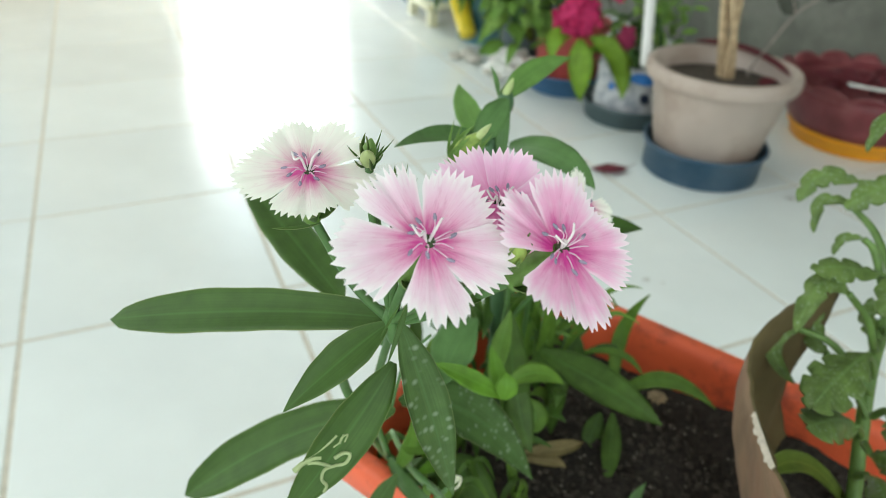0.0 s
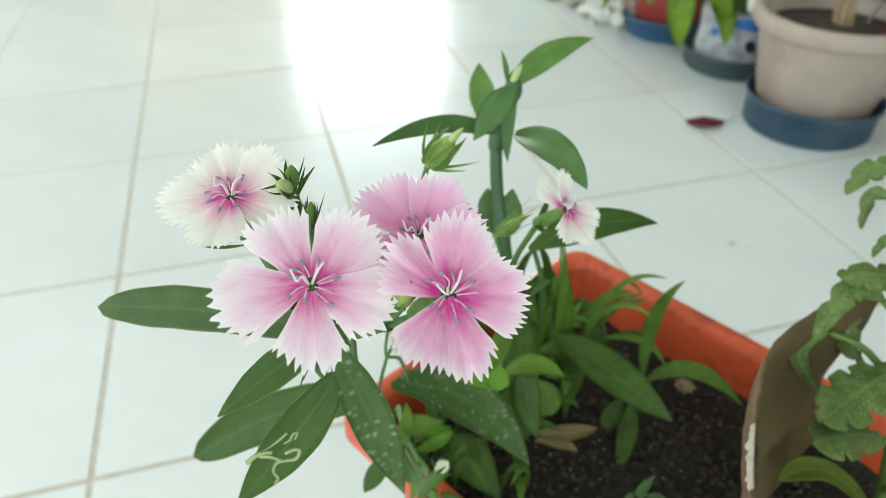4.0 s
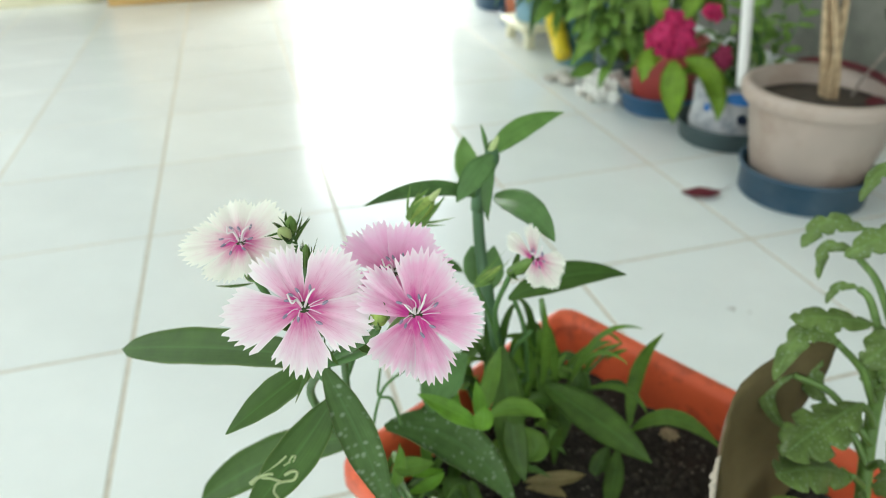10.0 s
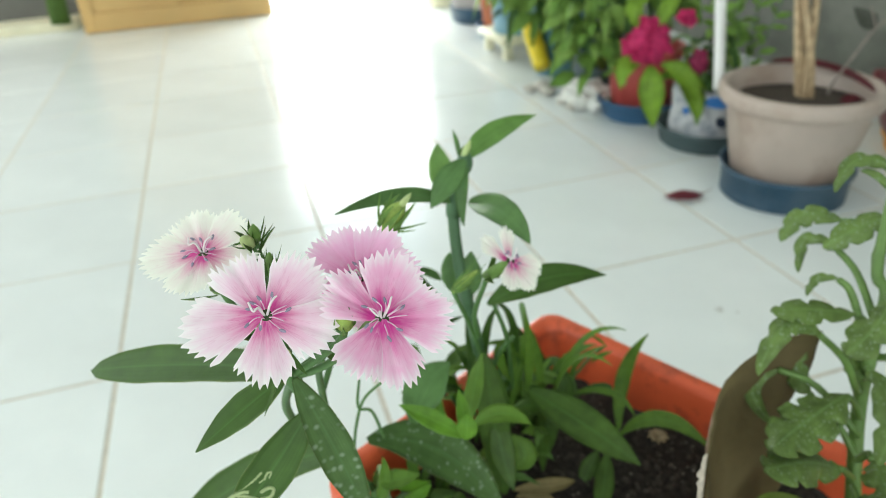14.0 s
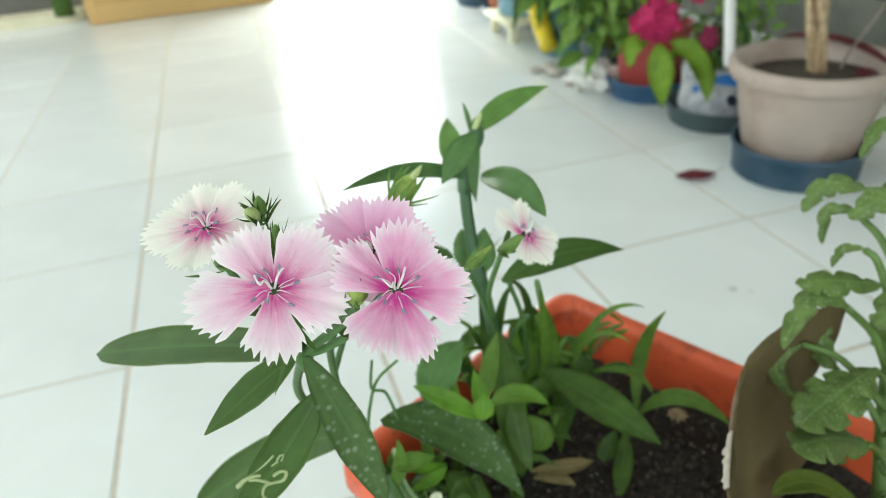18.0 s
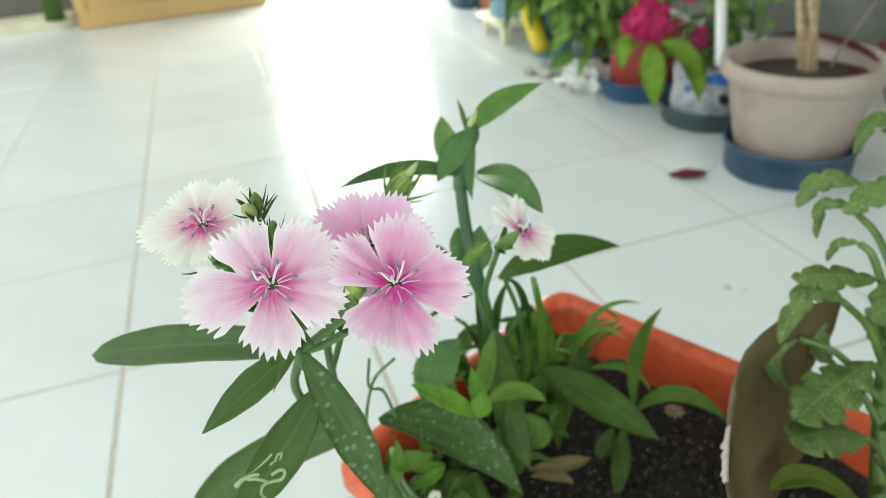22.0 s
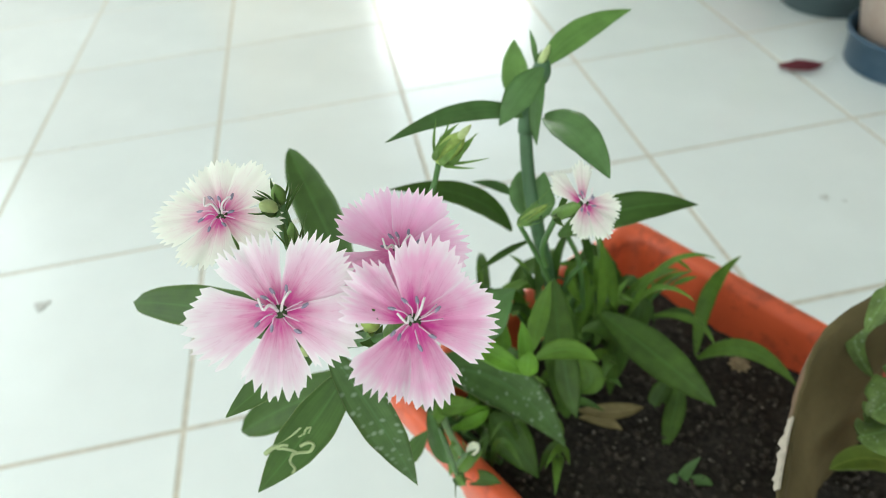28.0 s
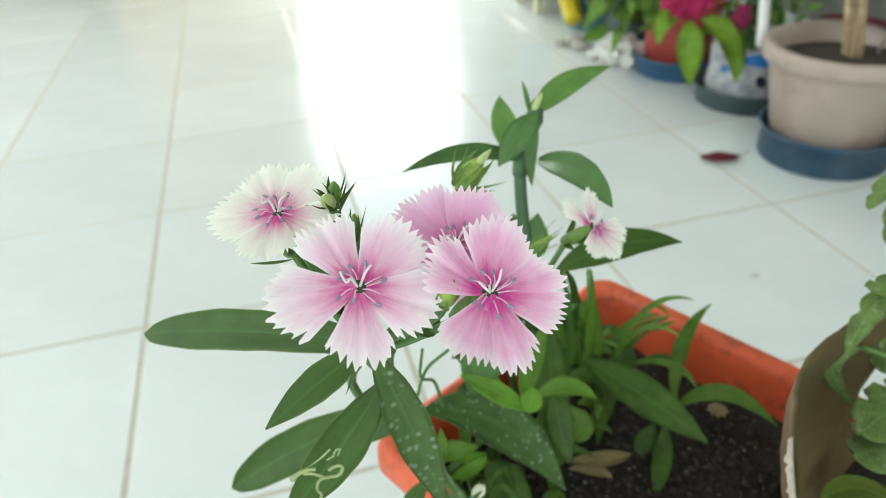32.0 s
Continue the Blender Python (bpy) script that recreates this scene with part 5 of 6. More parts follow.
# ---- lobed plant at the far end of the planter ----
lobed = thing("lobed_plant", "young daisy-like plant with lobed grey-green leaves and pale specks", "plant")
stem(lobed, [(-0.6890, -0.8740, 0.4210), (-0.6833, -0.8578, 0.4629), (-0.6796, -0.8481, 0.4920), (-0.6762, -0.8435, 0.5167), (-0.6666, -0.8347, 0.5412), (-0.6646, -0.8256, 0.5486), (-0.6474, -0.8085, 0.5839), (-0.6392, -0.7980, 0.6074)], 0.0036, 0.0020, material=STEM_LOBED)
for petiole, b0, b1, b2, w, nl, pk in (
    ([(-0.6835, -0.8483, 0.5009), (-0.6907, -0.8436, 0.5174)], (-0.7031, -0.8382, 0.5313), (-0.7211, -0.8364, 0.5398), (-0.7387, -0.8447, 0.5244), 46, 2, 0.50),
    ([(-0.6752, -0.8390, 0.5275), (-0.6797, -0.8375, 0.5327)], (-0.6844, -0.8369, 0.5366), (-0.7085, -0.8366, 0.5450), (-0.7294, -0.8353, 0.5482), 50, 3, 0.55),
    ([(-0.6666, -0.8347, 0.5412)], (-0.6716, -0.8415, 0.5434), (-0.6873, -0.8492, 0.5380), (-0.7030, -0.8522, 0.5309), 70, 2, 0.62),
    ([(-0.6774, -0.8401, 0.5219), (-0.6799, -0.8286, 0.5414)], (-0.6834, -0.8235, 0.5464), (-0.6905, -0.8190, 0.5460), (-0.6974, -0.8219, 0.5399), 20, 2, 0.50),
    ([(-0.6714, -0.8391, 0.5266), (-0.6667, -0.8185, 0.5423)], (-0.6677, -0.8043, 0.5493), (-0.6730, -0.7920, 0.5488), (-0.6776, -0.7963, 0.5330), 30, 2, 0.55),
    ([(-0.6543, -0.8078, 0.5612)], (-0.6614, -0.7976, 0.5588), (-0.6706, -0.7848, 0.5578), (-0.6815, -0.7855, 0.5456), 48, 3, 0.50),
    ([(-0.6614, -0.8304, 0.5390), (-0.6587, -0.8183, 0.5501)], (-0.6489, -0.8169, 0.5680), (-0.6604, -0.8099, 0.5624), (-0.6767, -0.8058, 0.5517), 58, 3, 0.60),
    ([(-0.6453, -0.8100, 0.5792)], (-0.6506, -0.8126, 0.5861), (-0.6669, -0.8045, 0.5944), (-0.6807, -0.8081, 0.5817), 34, 2, 0.50),
    ([(-0.6443, -0.8118, 0.5734)], (-0.6502, -0.8134, 0.5753), (-0.6573, -0.8082, 0.5854), (-0.6647, -0.8042, 0.5881), 16, 0, 0.50),
    ([(-0.6816, -0.8511, 0.4877), (-0.6859, -0.8509, 0.4964)], (-0.6929, -0.8510, 0.5038), (-0.7190, -0.8578, 0.5064), (-0.7465, -0.8672, 0.5057), 100, 4, 0.52),
    ([(-0.6836, -0.8601, 0.4567), (-0.6940, -0.8619, 0.4685)], (-0.6998, -0.8635, 0.4742), (-0.7273, -0.8676, 0.4920), (-0.7544, -0.8729, 0.5042), 80, 3, 0.62),
    ([(-0.6819, -0.8542, 0.4789), (-0.6947, -0.8368, 0.4985)], (-0.7082, -0.8261, 0.5042), (-0.7216, -0.8269, 0.4975), (-0.7212, -0.8422, 0.4885), 32, 0, 0.50),
    ([(-0.6956, -0.8368, 0.4911)], (-0.6965, -0.8357, 0.4944), (-0.6988, -0.8278, 0.5021), (-0.6930, -0.8214, 0.5142), 46, 2, 0.50),
    ([(-0.6778, -0.8453, 0.5098)], (-0.6830, -0.8494, 0.5142), (-0.6917, -0.8698, 0.5123), (-0.7080, -0.8833, 0.4991), 54, 2, 0.55),
    ([(-0.6731, -0.8429, 0.5138), (-0.6738, -0.8489, 0.5185)], (-0.6767, -0.8519, 0.5232), (-0.6753, -0.8568, 0.5336), (-0.6773, -0.8648, 0.5333), 50, 2, 0.50),
    ([(-0.6850, -0.8595, 0.4693), (-0.6860, -0.8509, 0.4772)], (-0.6873, -0.8470, 0.4819), (-0.6888, -0.8447, 0.4821), (-0.6924, -0.8462, 0.4807), 14, 0, 0.50),
    ([(-0.6840, -0.8486, 0.5086)], (-0.6821, -0.8452, 0.5098), (-0.6813, -0.8397, 0.5114), (-0.6765, -0.8336, 0.5193), 38, 2, 0.50),
    ([(-0.6898, -0.8628, 0.4757), (-0.6902, -0.8666, 0.4829)], (-0.6931, -0.8708, 0.4838), (-0.6978, -0.8787, 0.4856), (-0.7018, -0.8884, 0.4846), 60, 2, 0.50),
    ([(-0.6920, -0.8660, 0.4622)], (-0.6965, -0.8726, 0.4636), (-0.6975, -0.8807, 0.4695), (-0.7002, -0.8922, 0.4694), 60, 2, 0.50),
    ([(-0.6886, -0.8676, 0.4395)], (-0.6895, -0.8721, 0.4469), (-0.6982, -0.8851, 0.4521), (-0.7100, -0.8932, 0.4478), 60, 2, 0.50),
):
    leaf(lobed, b0, b1, b2, w * 0.000232, LEAF_MUM, lobes=nl, long=48 if nl else 16, shape=0.55, fold=-0.42, peak=pk, ripple=0.05)
    stem(lobed, [*petiole, b0] if len(petiole) > 1 else [petiole[0], b0], 0.0019, 0.0015, material=STEM_LOBED, name="leaf_stalk", steps=5)
leaf(lobed, (-0.6863, -0.8703, 0.4190), (-0.7107, -0.8564, 0.4457), (-0.7394, -0.8568, 0.4517), 0.0106, LEAF_YELLOW, "small yellowing leaf near the soil", peak=0.72, shape=0.7)

# ---- cardboard piece ----
card = thing("cardboard_piece", "curled brown cardboard piece with torn pale edge, standing in soil", "cardboard")
# the curved upper edge, from the near end to the far corner, and the foot in the soil under it
edge_top = smooth_path([(-0.8205, -0.9208, 0.5328), (-0.8092, -0.9033, 0.5276), (-0.7933, -0.8837, 0.5196), (-0.7704, -0.8582, 0.5090), (-0.7489, -0.8381, 0.5064), (-0.7327, -0.8291, 0.5097), (-0.7139, -0.8250, 0.5157), (-0.7017, -0.8239, 0.5197), (-0.6875, -0.8222, 0.5185)], 4)
edge_foot = smooth_path([(-0.792, -0.918, 0.405), (-0.775, -0.900, 0.405), (-0.757, -0.882, 0.405), (-0.7401, -0.8660, 0.405), (-0.7296, -0.8560, 0.405), (-0.7122, -0.8480, 0.405), (-0.6995, -0.8418, 0.405), (-0.6900, -0.8370, 0.405), (-0.6815, -0.8312, 0.405)], 4)
CARD_N = Vector((0.52, -0.84, 0.12)).normalized()
bm = bmesh.new()
rows = []
for k, (p, q) in enumerate(zip(edge_top, edge_foot)):
    row = []
    for i in range(15):
        u = i / 14
        c = p.lerp(q, u) + CARD_N * (min(1.0, k / 18) * (-0.007 * math.sin(math.pi * u) + 0.0035 * math.sin(2.2 * math.pi * u + 0.22 * k)) + max(0.0, 1 - k / 14) * 0.004 * math.sin(math.pi * u) + 0.0010 * noise.noise(p.lerp(q, u) * 140))
        if i == 0:
            c = c + Vector((0, 0, 0.0014 * noise.noise(p * 400)))
        row.append((bm.verts.new(c + CARD_N * 0.0008), bm.verts.new(c - CARD_N * 0.0008)))
    rows.append(row)
for a, b in zip(rows, rows[1:]):
    for i in range(14):
        bm.faces.new((a[i][0], a[i + 1][0], b[i + 1][0], b[i][0]))
        bm.faces.new((a[i][1], b[i][1], b[i + 1][1], a[i + 1][1])).material_index = 1
    bm.faces.new((a[0][0], b[0][0], b[0][1], a[0][1]))
    bm.faces.new((a[14][0], a[14][1], b[14][1], b[14][0]))
for row in (rows[0], rows[-1]):
    for i in range(14):
        bm.faces.new((row[i][0], row[i][1], row[i + 1][1], row[i + 1][0]))
bmesh.ops.recalc_face_normals(bm, faces=bm.faces)
part("sheet", bm, [CARD, CARD_PALE], card)
bm = bmesh.new()
rnd = random.Random(18)
torn = []
for k, p in enumerate(smooth_path(edge_top[6:12], 3)):
    w = rnd.uniform(0.0, 0.0030) * math.sin(math.pi * (k + 1) / 17)
    torn.append([bm.verts.new(p + Vector((0.0010, 0, 0.0004))), bm.verts.new(p + Vector((rnd.uniform(-0.0004, 0.0004), 0, rnd.uniform(0.0008, 0.0018)))), bm.verts.new(p - Vector((0.001 + w, 0, rnd.uniform(-0.0004, 0.0008)))), bm.verts.new(p - Vector((0, 0, 0.0012)))])
for a, b in zip(torn, torn[1:]):
    for i in range(4):
        bm.faces.new((a[i], a[(i + 1) % 4], b[(i + 1) % 4], b[i]))
bm.faces.new(torn[0])
bm.faces.new(torn[-1][::-1])
part("torn_paper", bm, PAPER, card, "ragged whitish torn paper", smooth=False)

# ---- small things on the soil ----
dry = thing("dry_leaf", "curled dry tan leaf lying on the soil", "leaf")
leaf(dry, (-0.8229, -0.7830, 0.4227), (-0.8069, -0.7932, 0.4301), (-0.7920, -0.7931, 0.4288), 0.0081, LEAF_DRY, fold=0.6, name="blade")
leaf(dry, (-0.8226, -0.7858, 0.4205), (-0.8119, -0.7936, 0.4251), (-0.8050, -0.7992, 0.4222), 0.0062, LEAF_DRY, fold=0.5, name="blade", twist=40)
husk = thing("dried_flower_head", "small dried tan flower head on the soil", "dried flower")
for i in range(9):
    a = i * 0.7
    c = Vector((-0.7325, -0.7790, 0.4235))
    out = Vector((math.cos(a), math.sin(a), 0.5))
    leaf(husk, c, c + out * 0.003 + Vector((0, 0, 0.002)), c + out * 0.0058, 0.0032, HUSK, name="dry_petal", long=8, up=0.6)
sprout = thing("seedling", "tiny pale green seedling in the soil", "plant")
for b0, b1, b2 in (((-0.7873, -0.8301, 0.4148), (-0.7899, -0.8285, 0.4182), (-0.7942, -0.8297, 0.4148)), ((-0.7873, -0.8301, 0.4148), (-0.7851, -0.8289, 0.4234), (-0.7782, -0.8270, 0.4298)), ((-0.7873, -0.8301, 0.4148), (-0.7798, -0.8332, 0.4209), (-0.7751, -0.8367, 0.4188))):
    leaf(sprout, b0, b1, b2, 0.005, LEAF_PALE, long=8)
fallen = thing("fallen_leaf", "dark red fallen leaf lying on the tile floor", "leaf")
leaf(fallen, (-0.0160, 0.2280, 0.0040), (0.0140, 0.1960, 0.0120), (0.0660, 0.1980, 0.0060), 0.046, LEAF_FALLEN, name="blade", up=0.9, fold=0.08)
stem(fallen, [(0.0650, 0.1990, 0.0060), (0.0780, 0.2010, 0.0080), (0.0940, 0.2040, 0.0120)], 0.0012, 0.0008, material=TWIG, name="leaf_stalk")


# ---- pots along the wall ----
def pot(name, label, centre, z, r_top, r_base, height, material, soil_material=None, lip=0.014, lip_h=0.045):
    ob = thing(name, label, "plant pot")
    c = (centre[0], centre[1], z)
    t = 0.005
    prof = [(r_base * 0.6, 0.0), (r_base, 0.0), (r_base + 0.004, 0.006), (r_top - lip, height - lip_h - 0.004), (r_top - lip + 0.002, height - lip_h)]
    prof += [(r_top - 0.004, height - lip_h + 0.001), (r_top, height - lip_h + 0.008), (r_top + 0.001, height - 0.010), (r_top - 0.004, height - 0.002), (r_top - 0.010, height)]
    prof += [(r_top - lip - t, height - 0.004), (r_top - lip - t - 0.004, height - lip_h), (r_base - t, 0.02), (r_base * 0.5, 0.02)]
    part("body", lathe(bmesh.new(), prof, c), material, ob)
    if soil_material:
        bm = bmesh.new()
        lathe(bm, [(r_top - lip - 0.009, height - lip_h - 0.02), (r_top - lip - 0.009, height - lip_h - 0.006), (r_top * 0.45, height - lip_h + 0.002), (0.0005, height - lip_h + 0.004)], c, seg=40, wobble=0.01)
        part("soil", bm, soil_material, ob)
    return ob


def saucer(label, centre, r_top, r_base, height, material, z=0.0):
    ob = thing("saucer", label, "saucer", group="saucers under the pots")
    prof = [(r_base * 0.5, 0.001), (r_base, 0.0), (r_base + 0.004, 0.004), (r_top - 0.007, height - 0.010), (r_top, height - 0.008), (r_top + 0.001, height - 0.002), (r_top - 0.003, height), (r_top - 0.008, height - 0.004), (r_base, 0.008), (r_base * 0.4, 0.008)]
    part("dish", lathe(bmesh.new(), prof, (centre[0], centre[1], z)), material, ob)
    return ob


saucer("navy blue plastic saucer under the beige pot", (0.24, 0.15), 0.143, 0.130, 0.076, NAVY)
pot("plant_pot", "beige plastic flowerpot with a wide rolled rim and grime streaks", (0.246, 0.156), 0.018, 0.168, 0.110, 0.236, BEIGE, POT_SOIL, lip=0.018, lip_h=0.038)

money = thing("braided_tree", "tan braided-trunk potted tree with a bare twig and dark leaves", "plant")
rnd = random.Random(8)
for k in range(5):
    pts, turn = [], rnd.uniform(0.22, 0.36) * (1 if k % 2 else -1)
    for i in range(15):
        z = 0.195 + i * 0.055
        a = 1.26 * k + i * turn + 0.5 * math.sin(i * 0.45 + 2 * k)
        r = 0.010 + 0.0016 * min(i, 8) + 0.003 * math.sin(i * 0.5 + 1.7 * k)
        pts.append((0.266 - 0.0090 * i + r * math.cos(a), 0.160 + 0.0035 * i + r * math.sin(a), z))
    stem(money, pts, 0.0082 if k else 0.0062, 0.0066, material=TWIG if k == 0 else BRAID, name="trunk", seg=10, steps=4)
stem(money, [(0.2785, 0.1161, 0.2355), (0.2773, 0.1020, 0.2724), (0.2893, 0.0792, 0.3294), (0.2996, 0.0544, 0.3839), (0.3196, 0.0256, 0.4194)], 0.0032, 0.0018, material=TWIG, name="twig")
stem(money, [(0.2984, 0.0552, 0.3816), (0.2959, 0.0632, 0.3991), (0.2918, 0.0745, 0.4226)], 0.0018, 0.0012, material=TWIG, name="twig")
for b0, b1, b2, w in (((0.2996, 0.0551, 0.3860), (0.2888, 0.0701, 0.3948), (0.2731, 0.0940, 0.4179), 0.0356), ((0.3177, 0.0478, 0.5024), (0.3013, 0.0605, 0.4721), (0.2770, 0.0808, 0.4421), 0.0599), ((0.3196, 0.0256, 0.4194), (0.3263, 0.0058, 0.4357), (0.3495, -0.0252, 0.4297), 0.0542)):
    leaf(money, b0, b1, b2, w, LEAF_RUBBER, "dark brownish leaf")
ribbon = thing("red_strip", "dark red dried leaf strip lying along the pot rim", "leaf")
leaf(ribbon, (0.285, 0.300, 0.262), (0.372, 0.215, 0.258), (0.345, 0.060, 0.246), 0.030, LEAF_WINE, name="blade", up=0.8, shape=0.5)
leaf(ribbon, (0.30, 0.10, 0.212), (0.335, 0.10, 0.222), (0.36, 0.09, 0.214), 0.03, LEAF_WINE, name="blade", up=0.8)

saucer("bright yellow plastic saucer under the burgundy bowl", (0.775, 0.16), 0.168, 0.150, 0.045, YELLOW)
bowl = thing("bowl_pot", "burgundy glazed bowl pot with a scalloped rim", "plant pot")
part("body", lathe(bmesh.new(), [(0.08, 0.010), (0.135, 0.010), (0.175, 0.06), (0.195, 0.11), (0.203, 0.135), (0.205, 0.150), (0.196, 0.152), (0.188, 0.13), (0.14, 0.06), (0.05, 0.05)], (0.775, 0.16, 0.0), wobble=0.012), BURGUNDY, bowl)
part("rim", lathe(bmesh.new(), [(0.204, 0.146), (0.211, 0.150), (0.212, 0.156), (0.206, 0.160), (0.197, 0.158), (0.193, 0.152), (0.204, 0.146)], (0.775, 0.16, 0.0), wobble=0.012, caps=False), BURGUNDY, bowl)
bm = bmesh.new()
rings = []
for r, lift in ((0.203, 0.0), (0.212, 0.6), (0.216, 1.0), (0.211, 1.0), (0.203, 0.6), (0.195, 0.0)):
    ring = []
    for i in range(140):
        a = 2 * math.pi * i / 140
        scallop = abs(math.sin(7 * a)) ** 0.6
        ring.append(bm.verts.new((0.775 + (r + 0.006 * scallop * lift) * math.cos(a), 0.16 + (r + 0.006 * scallop * lift) * math.sin(a), 0.150 + lift * (0.008 + 0.020 * scallop))))
    rings.append(ring)
part("scalloped_edge", skin(bm, rings, False, False), BURGUNDY, bowl)
stick = thing("plant_label", "white plastic plant label lying in the burgundy bowl", "plant label")
part("strip", box(bmesh.new(), (-0.055, -0.008, 0.0), (0.055, 0.008, 0.0016), 0.0006), WHITE_PVC, stick, smooth=False).matrix_basis = pose(0.655, 0.072, 0.182, 8, 4, -40)
wine = thing("wine_leaf_plant", "low clump of dark red broad leaves in the bowl", "plant")
rnd = random.Random(12)
for i in range(18):
    a, r = rnd.uniform(0, 6.28), rnd.uniform(0.02, 0.12)
    c = Vector((0.775 + r * math.cos(a), 0.16 + r * math.sin(a), 0.13))
    out = Vector((math.cos(a), math.sin(a), 0))
    leaf(wine, c, c + out * 0.03 + Vector((0, 0, 0.022)), c + out * 0.07 + Vector((0, 0, rnd.uniform(0.01, 0.035))), rnd.uniform(0.04, 0.06), LEAF_WINE, up=0.7)

# bagged celosia
saucer("dark slate plastic saucer under a bagged pot", (0.285, 0.495), 0.136, 0.118, 0.055, SLATE)
bag = thing("grow_bag", "white plastic grow bag with blue print in a dark saucer", "grow bag")
part("bag", lathe(bmesh.new(), [(0.06, 0.010), (0.094, 0.012), (0.102, 0.05), (0.098, 0.10), (0.104, 0.14), (0.100, 0.165), (0.088, 0.160), (0.085, 0.13), (0.03, 0.125)], (0.285, 0.495, 0.0), wobble=0.035), BAG_WHITE, bag)
rnd = random.Random(15)
patches = [(-140, -98, 0.120, 0.150, BAG_BLUE, "blue_print"), (-165, -155, 0.105, 0.125, BAG_BLUE, "blue_print"), (-118, -104, 0.070, 0.100, BAG_DARK, "dark_print")]
for a0, a1, z0, z1, m, nm in patches:
    lift = 0.1085 + 0.0004 * rnd.random()
    bm = bmesh.new()
    grid = []
    for j in range(5):
        row = []
        for i in range(11):
            a = radians(a0 + (a1 - a0) * i / 10)
            z = 0.5 * (z0 + z1) + (z1 - z0) * (j / 4 - 0.5) * math.sin(math.pi * (0.12 + 0.76 * i / 10)) + 0.006 * math.sin(5 * a)
            row.append(bm.verts.new((0.285 + lift * math.cos(a), 0.495 + lift * math.sin(a), z)))
        grid.append(row)
    for j in range(4):
        for i in range(10):
            bm.faces.new((grid[j][i], grid[j][i + 1], grid[j + 1][i + 1], grid[j + 1][i]))
    part(nm, bm, m, bag)


def plume(parent, centre, size, material, seed, count=380):
    """A dense crested flower head of small crumpled lobes."""
    rnd = random.Random(seed)
    bm = bmesh.new()
    heads = [(Vector(centre), 0.74)]
    for _ in range(9 if count > 100 else 2):
        d = Vector((rnd.gauss(0, 1), rnd.gauss(0, 1), rnd.gauss(0.15, 0.8))).normalized()
        heads.append((Vector(centre) + Vector((d.x * size[0], d.y * size[1], d.z * size[2])) * rnd.uniform(0.55, 0.8), rnd.uniform(0.26, 0.48)))
    for c, scale in heads:
        for v in bmesh.ops.create_icosphere(bm, subdivisions=3, radius=1.0)["verts"]:
            k = scale * (0.86 + 0.34 * noise.noise(v.co * 3.1 + c * 40))
            v.co = c + Vector((v.co.x * size[0], v.co.y * size[1], v.co.z * size[2])) * k
    for _ in range(count):
        c, scale = rnd.choice(heads)
        d = Vector((rnd.gauss(0, 1), rnd.gauss(0, 1), rnd.gauss(0, 1))).normalized()
        p = c + Vector((d.x * size[0], d.y * size[1], d.z * size[2])) * scale * rnd.uniform(0.8, 1.05)
        leaf_bm(bm, p - d * 0.006, p + Vector((rnd.uniform(-1, 1), rnd.uniform(-1, 1), rnd.uniform(-1, 1))) * 0.004, p + d * 0.008, 0.016, long=4, up=0.3, seed=rnd.randrange(9999))
    return part("flower_head", bm, material, parent)


celosia = thing("celosia_plant", "cockscomb plant with a magenta plume and yellow-green leaves", "plant")
CT = Vector((0.0934, 0.5072, 0.2820))
stem(celosia, [(0.275, 0.50, 0.13), (0.265, 0.53, 0.21), (0.24, 0.58, 0.27), CT - Vector((0, 0, 0.03))], 0.006, 0.004, material=STEM_PALE)
plume(celosia, CT, (0.066, 0.066, 0.066), MAGENTA, 4)
plume(celosia, CT + Vector((0.075, -0.035, 0.062)), (0.02, 0.02, 0.024), MAGENTA, 5, 50)
plume(celosia, CT + Vector((0.10, -0.06, -0.045)), (0.025, 0.025, 0.045), MAGENTA_DARK, 6, 80)
rnd = random.Random(21)
for b0, b1, b2, w in (
    (CT + Vector((-0.01, -0.02, -0.05)), CT + Vector((-0.02, -0.05, -0.11)), CT + Vector((-0.015, -0.065, -0.20)), 0.065),
    (CT + Vector((0.02, -0.02, -0.05)), CT + Vector((0.07, -0.06, -0.08)), CT + Vector((0.10, -0.09, -0.15)), 0.055),
    (CT + Vector((-0.03, 0.0, -0.05)), CT + Vector((-0.07, 0.0, -0.05)), CT + Vector((-0.09, -0.02, -0.10)), 0.05),
    (CT + Vector((0.05, -0.03, -0.08)), CT + Vector((0.09, -0.07, -0.12)), CT + Vector((0.08, -0.11, -0.19)), 0.05),
    (CT + Vector((0.03, 0.0, -0.09)), CT + Vector((0.12, -0.02, -0.09)), CT + Vector((0.16, -0.06, -0.14)), 0.05),
    (CT + Vector((0.0, 0.03, 0.02)), CT + Vector((-0.02, 0.06, 0.08)), CT + Vector((0.04, 0.06, 0.10)), 0.045),
    (CT + Vector((0.03, 0.02, 0.02)), CT + Vector((0.06, 0.03, 0.08)), CT + Vector((0.10, 0.02, 0.11)), 0.04),
):
    leaf(celosia, b0, b1, b2, w, LEAF_CELOSIA)

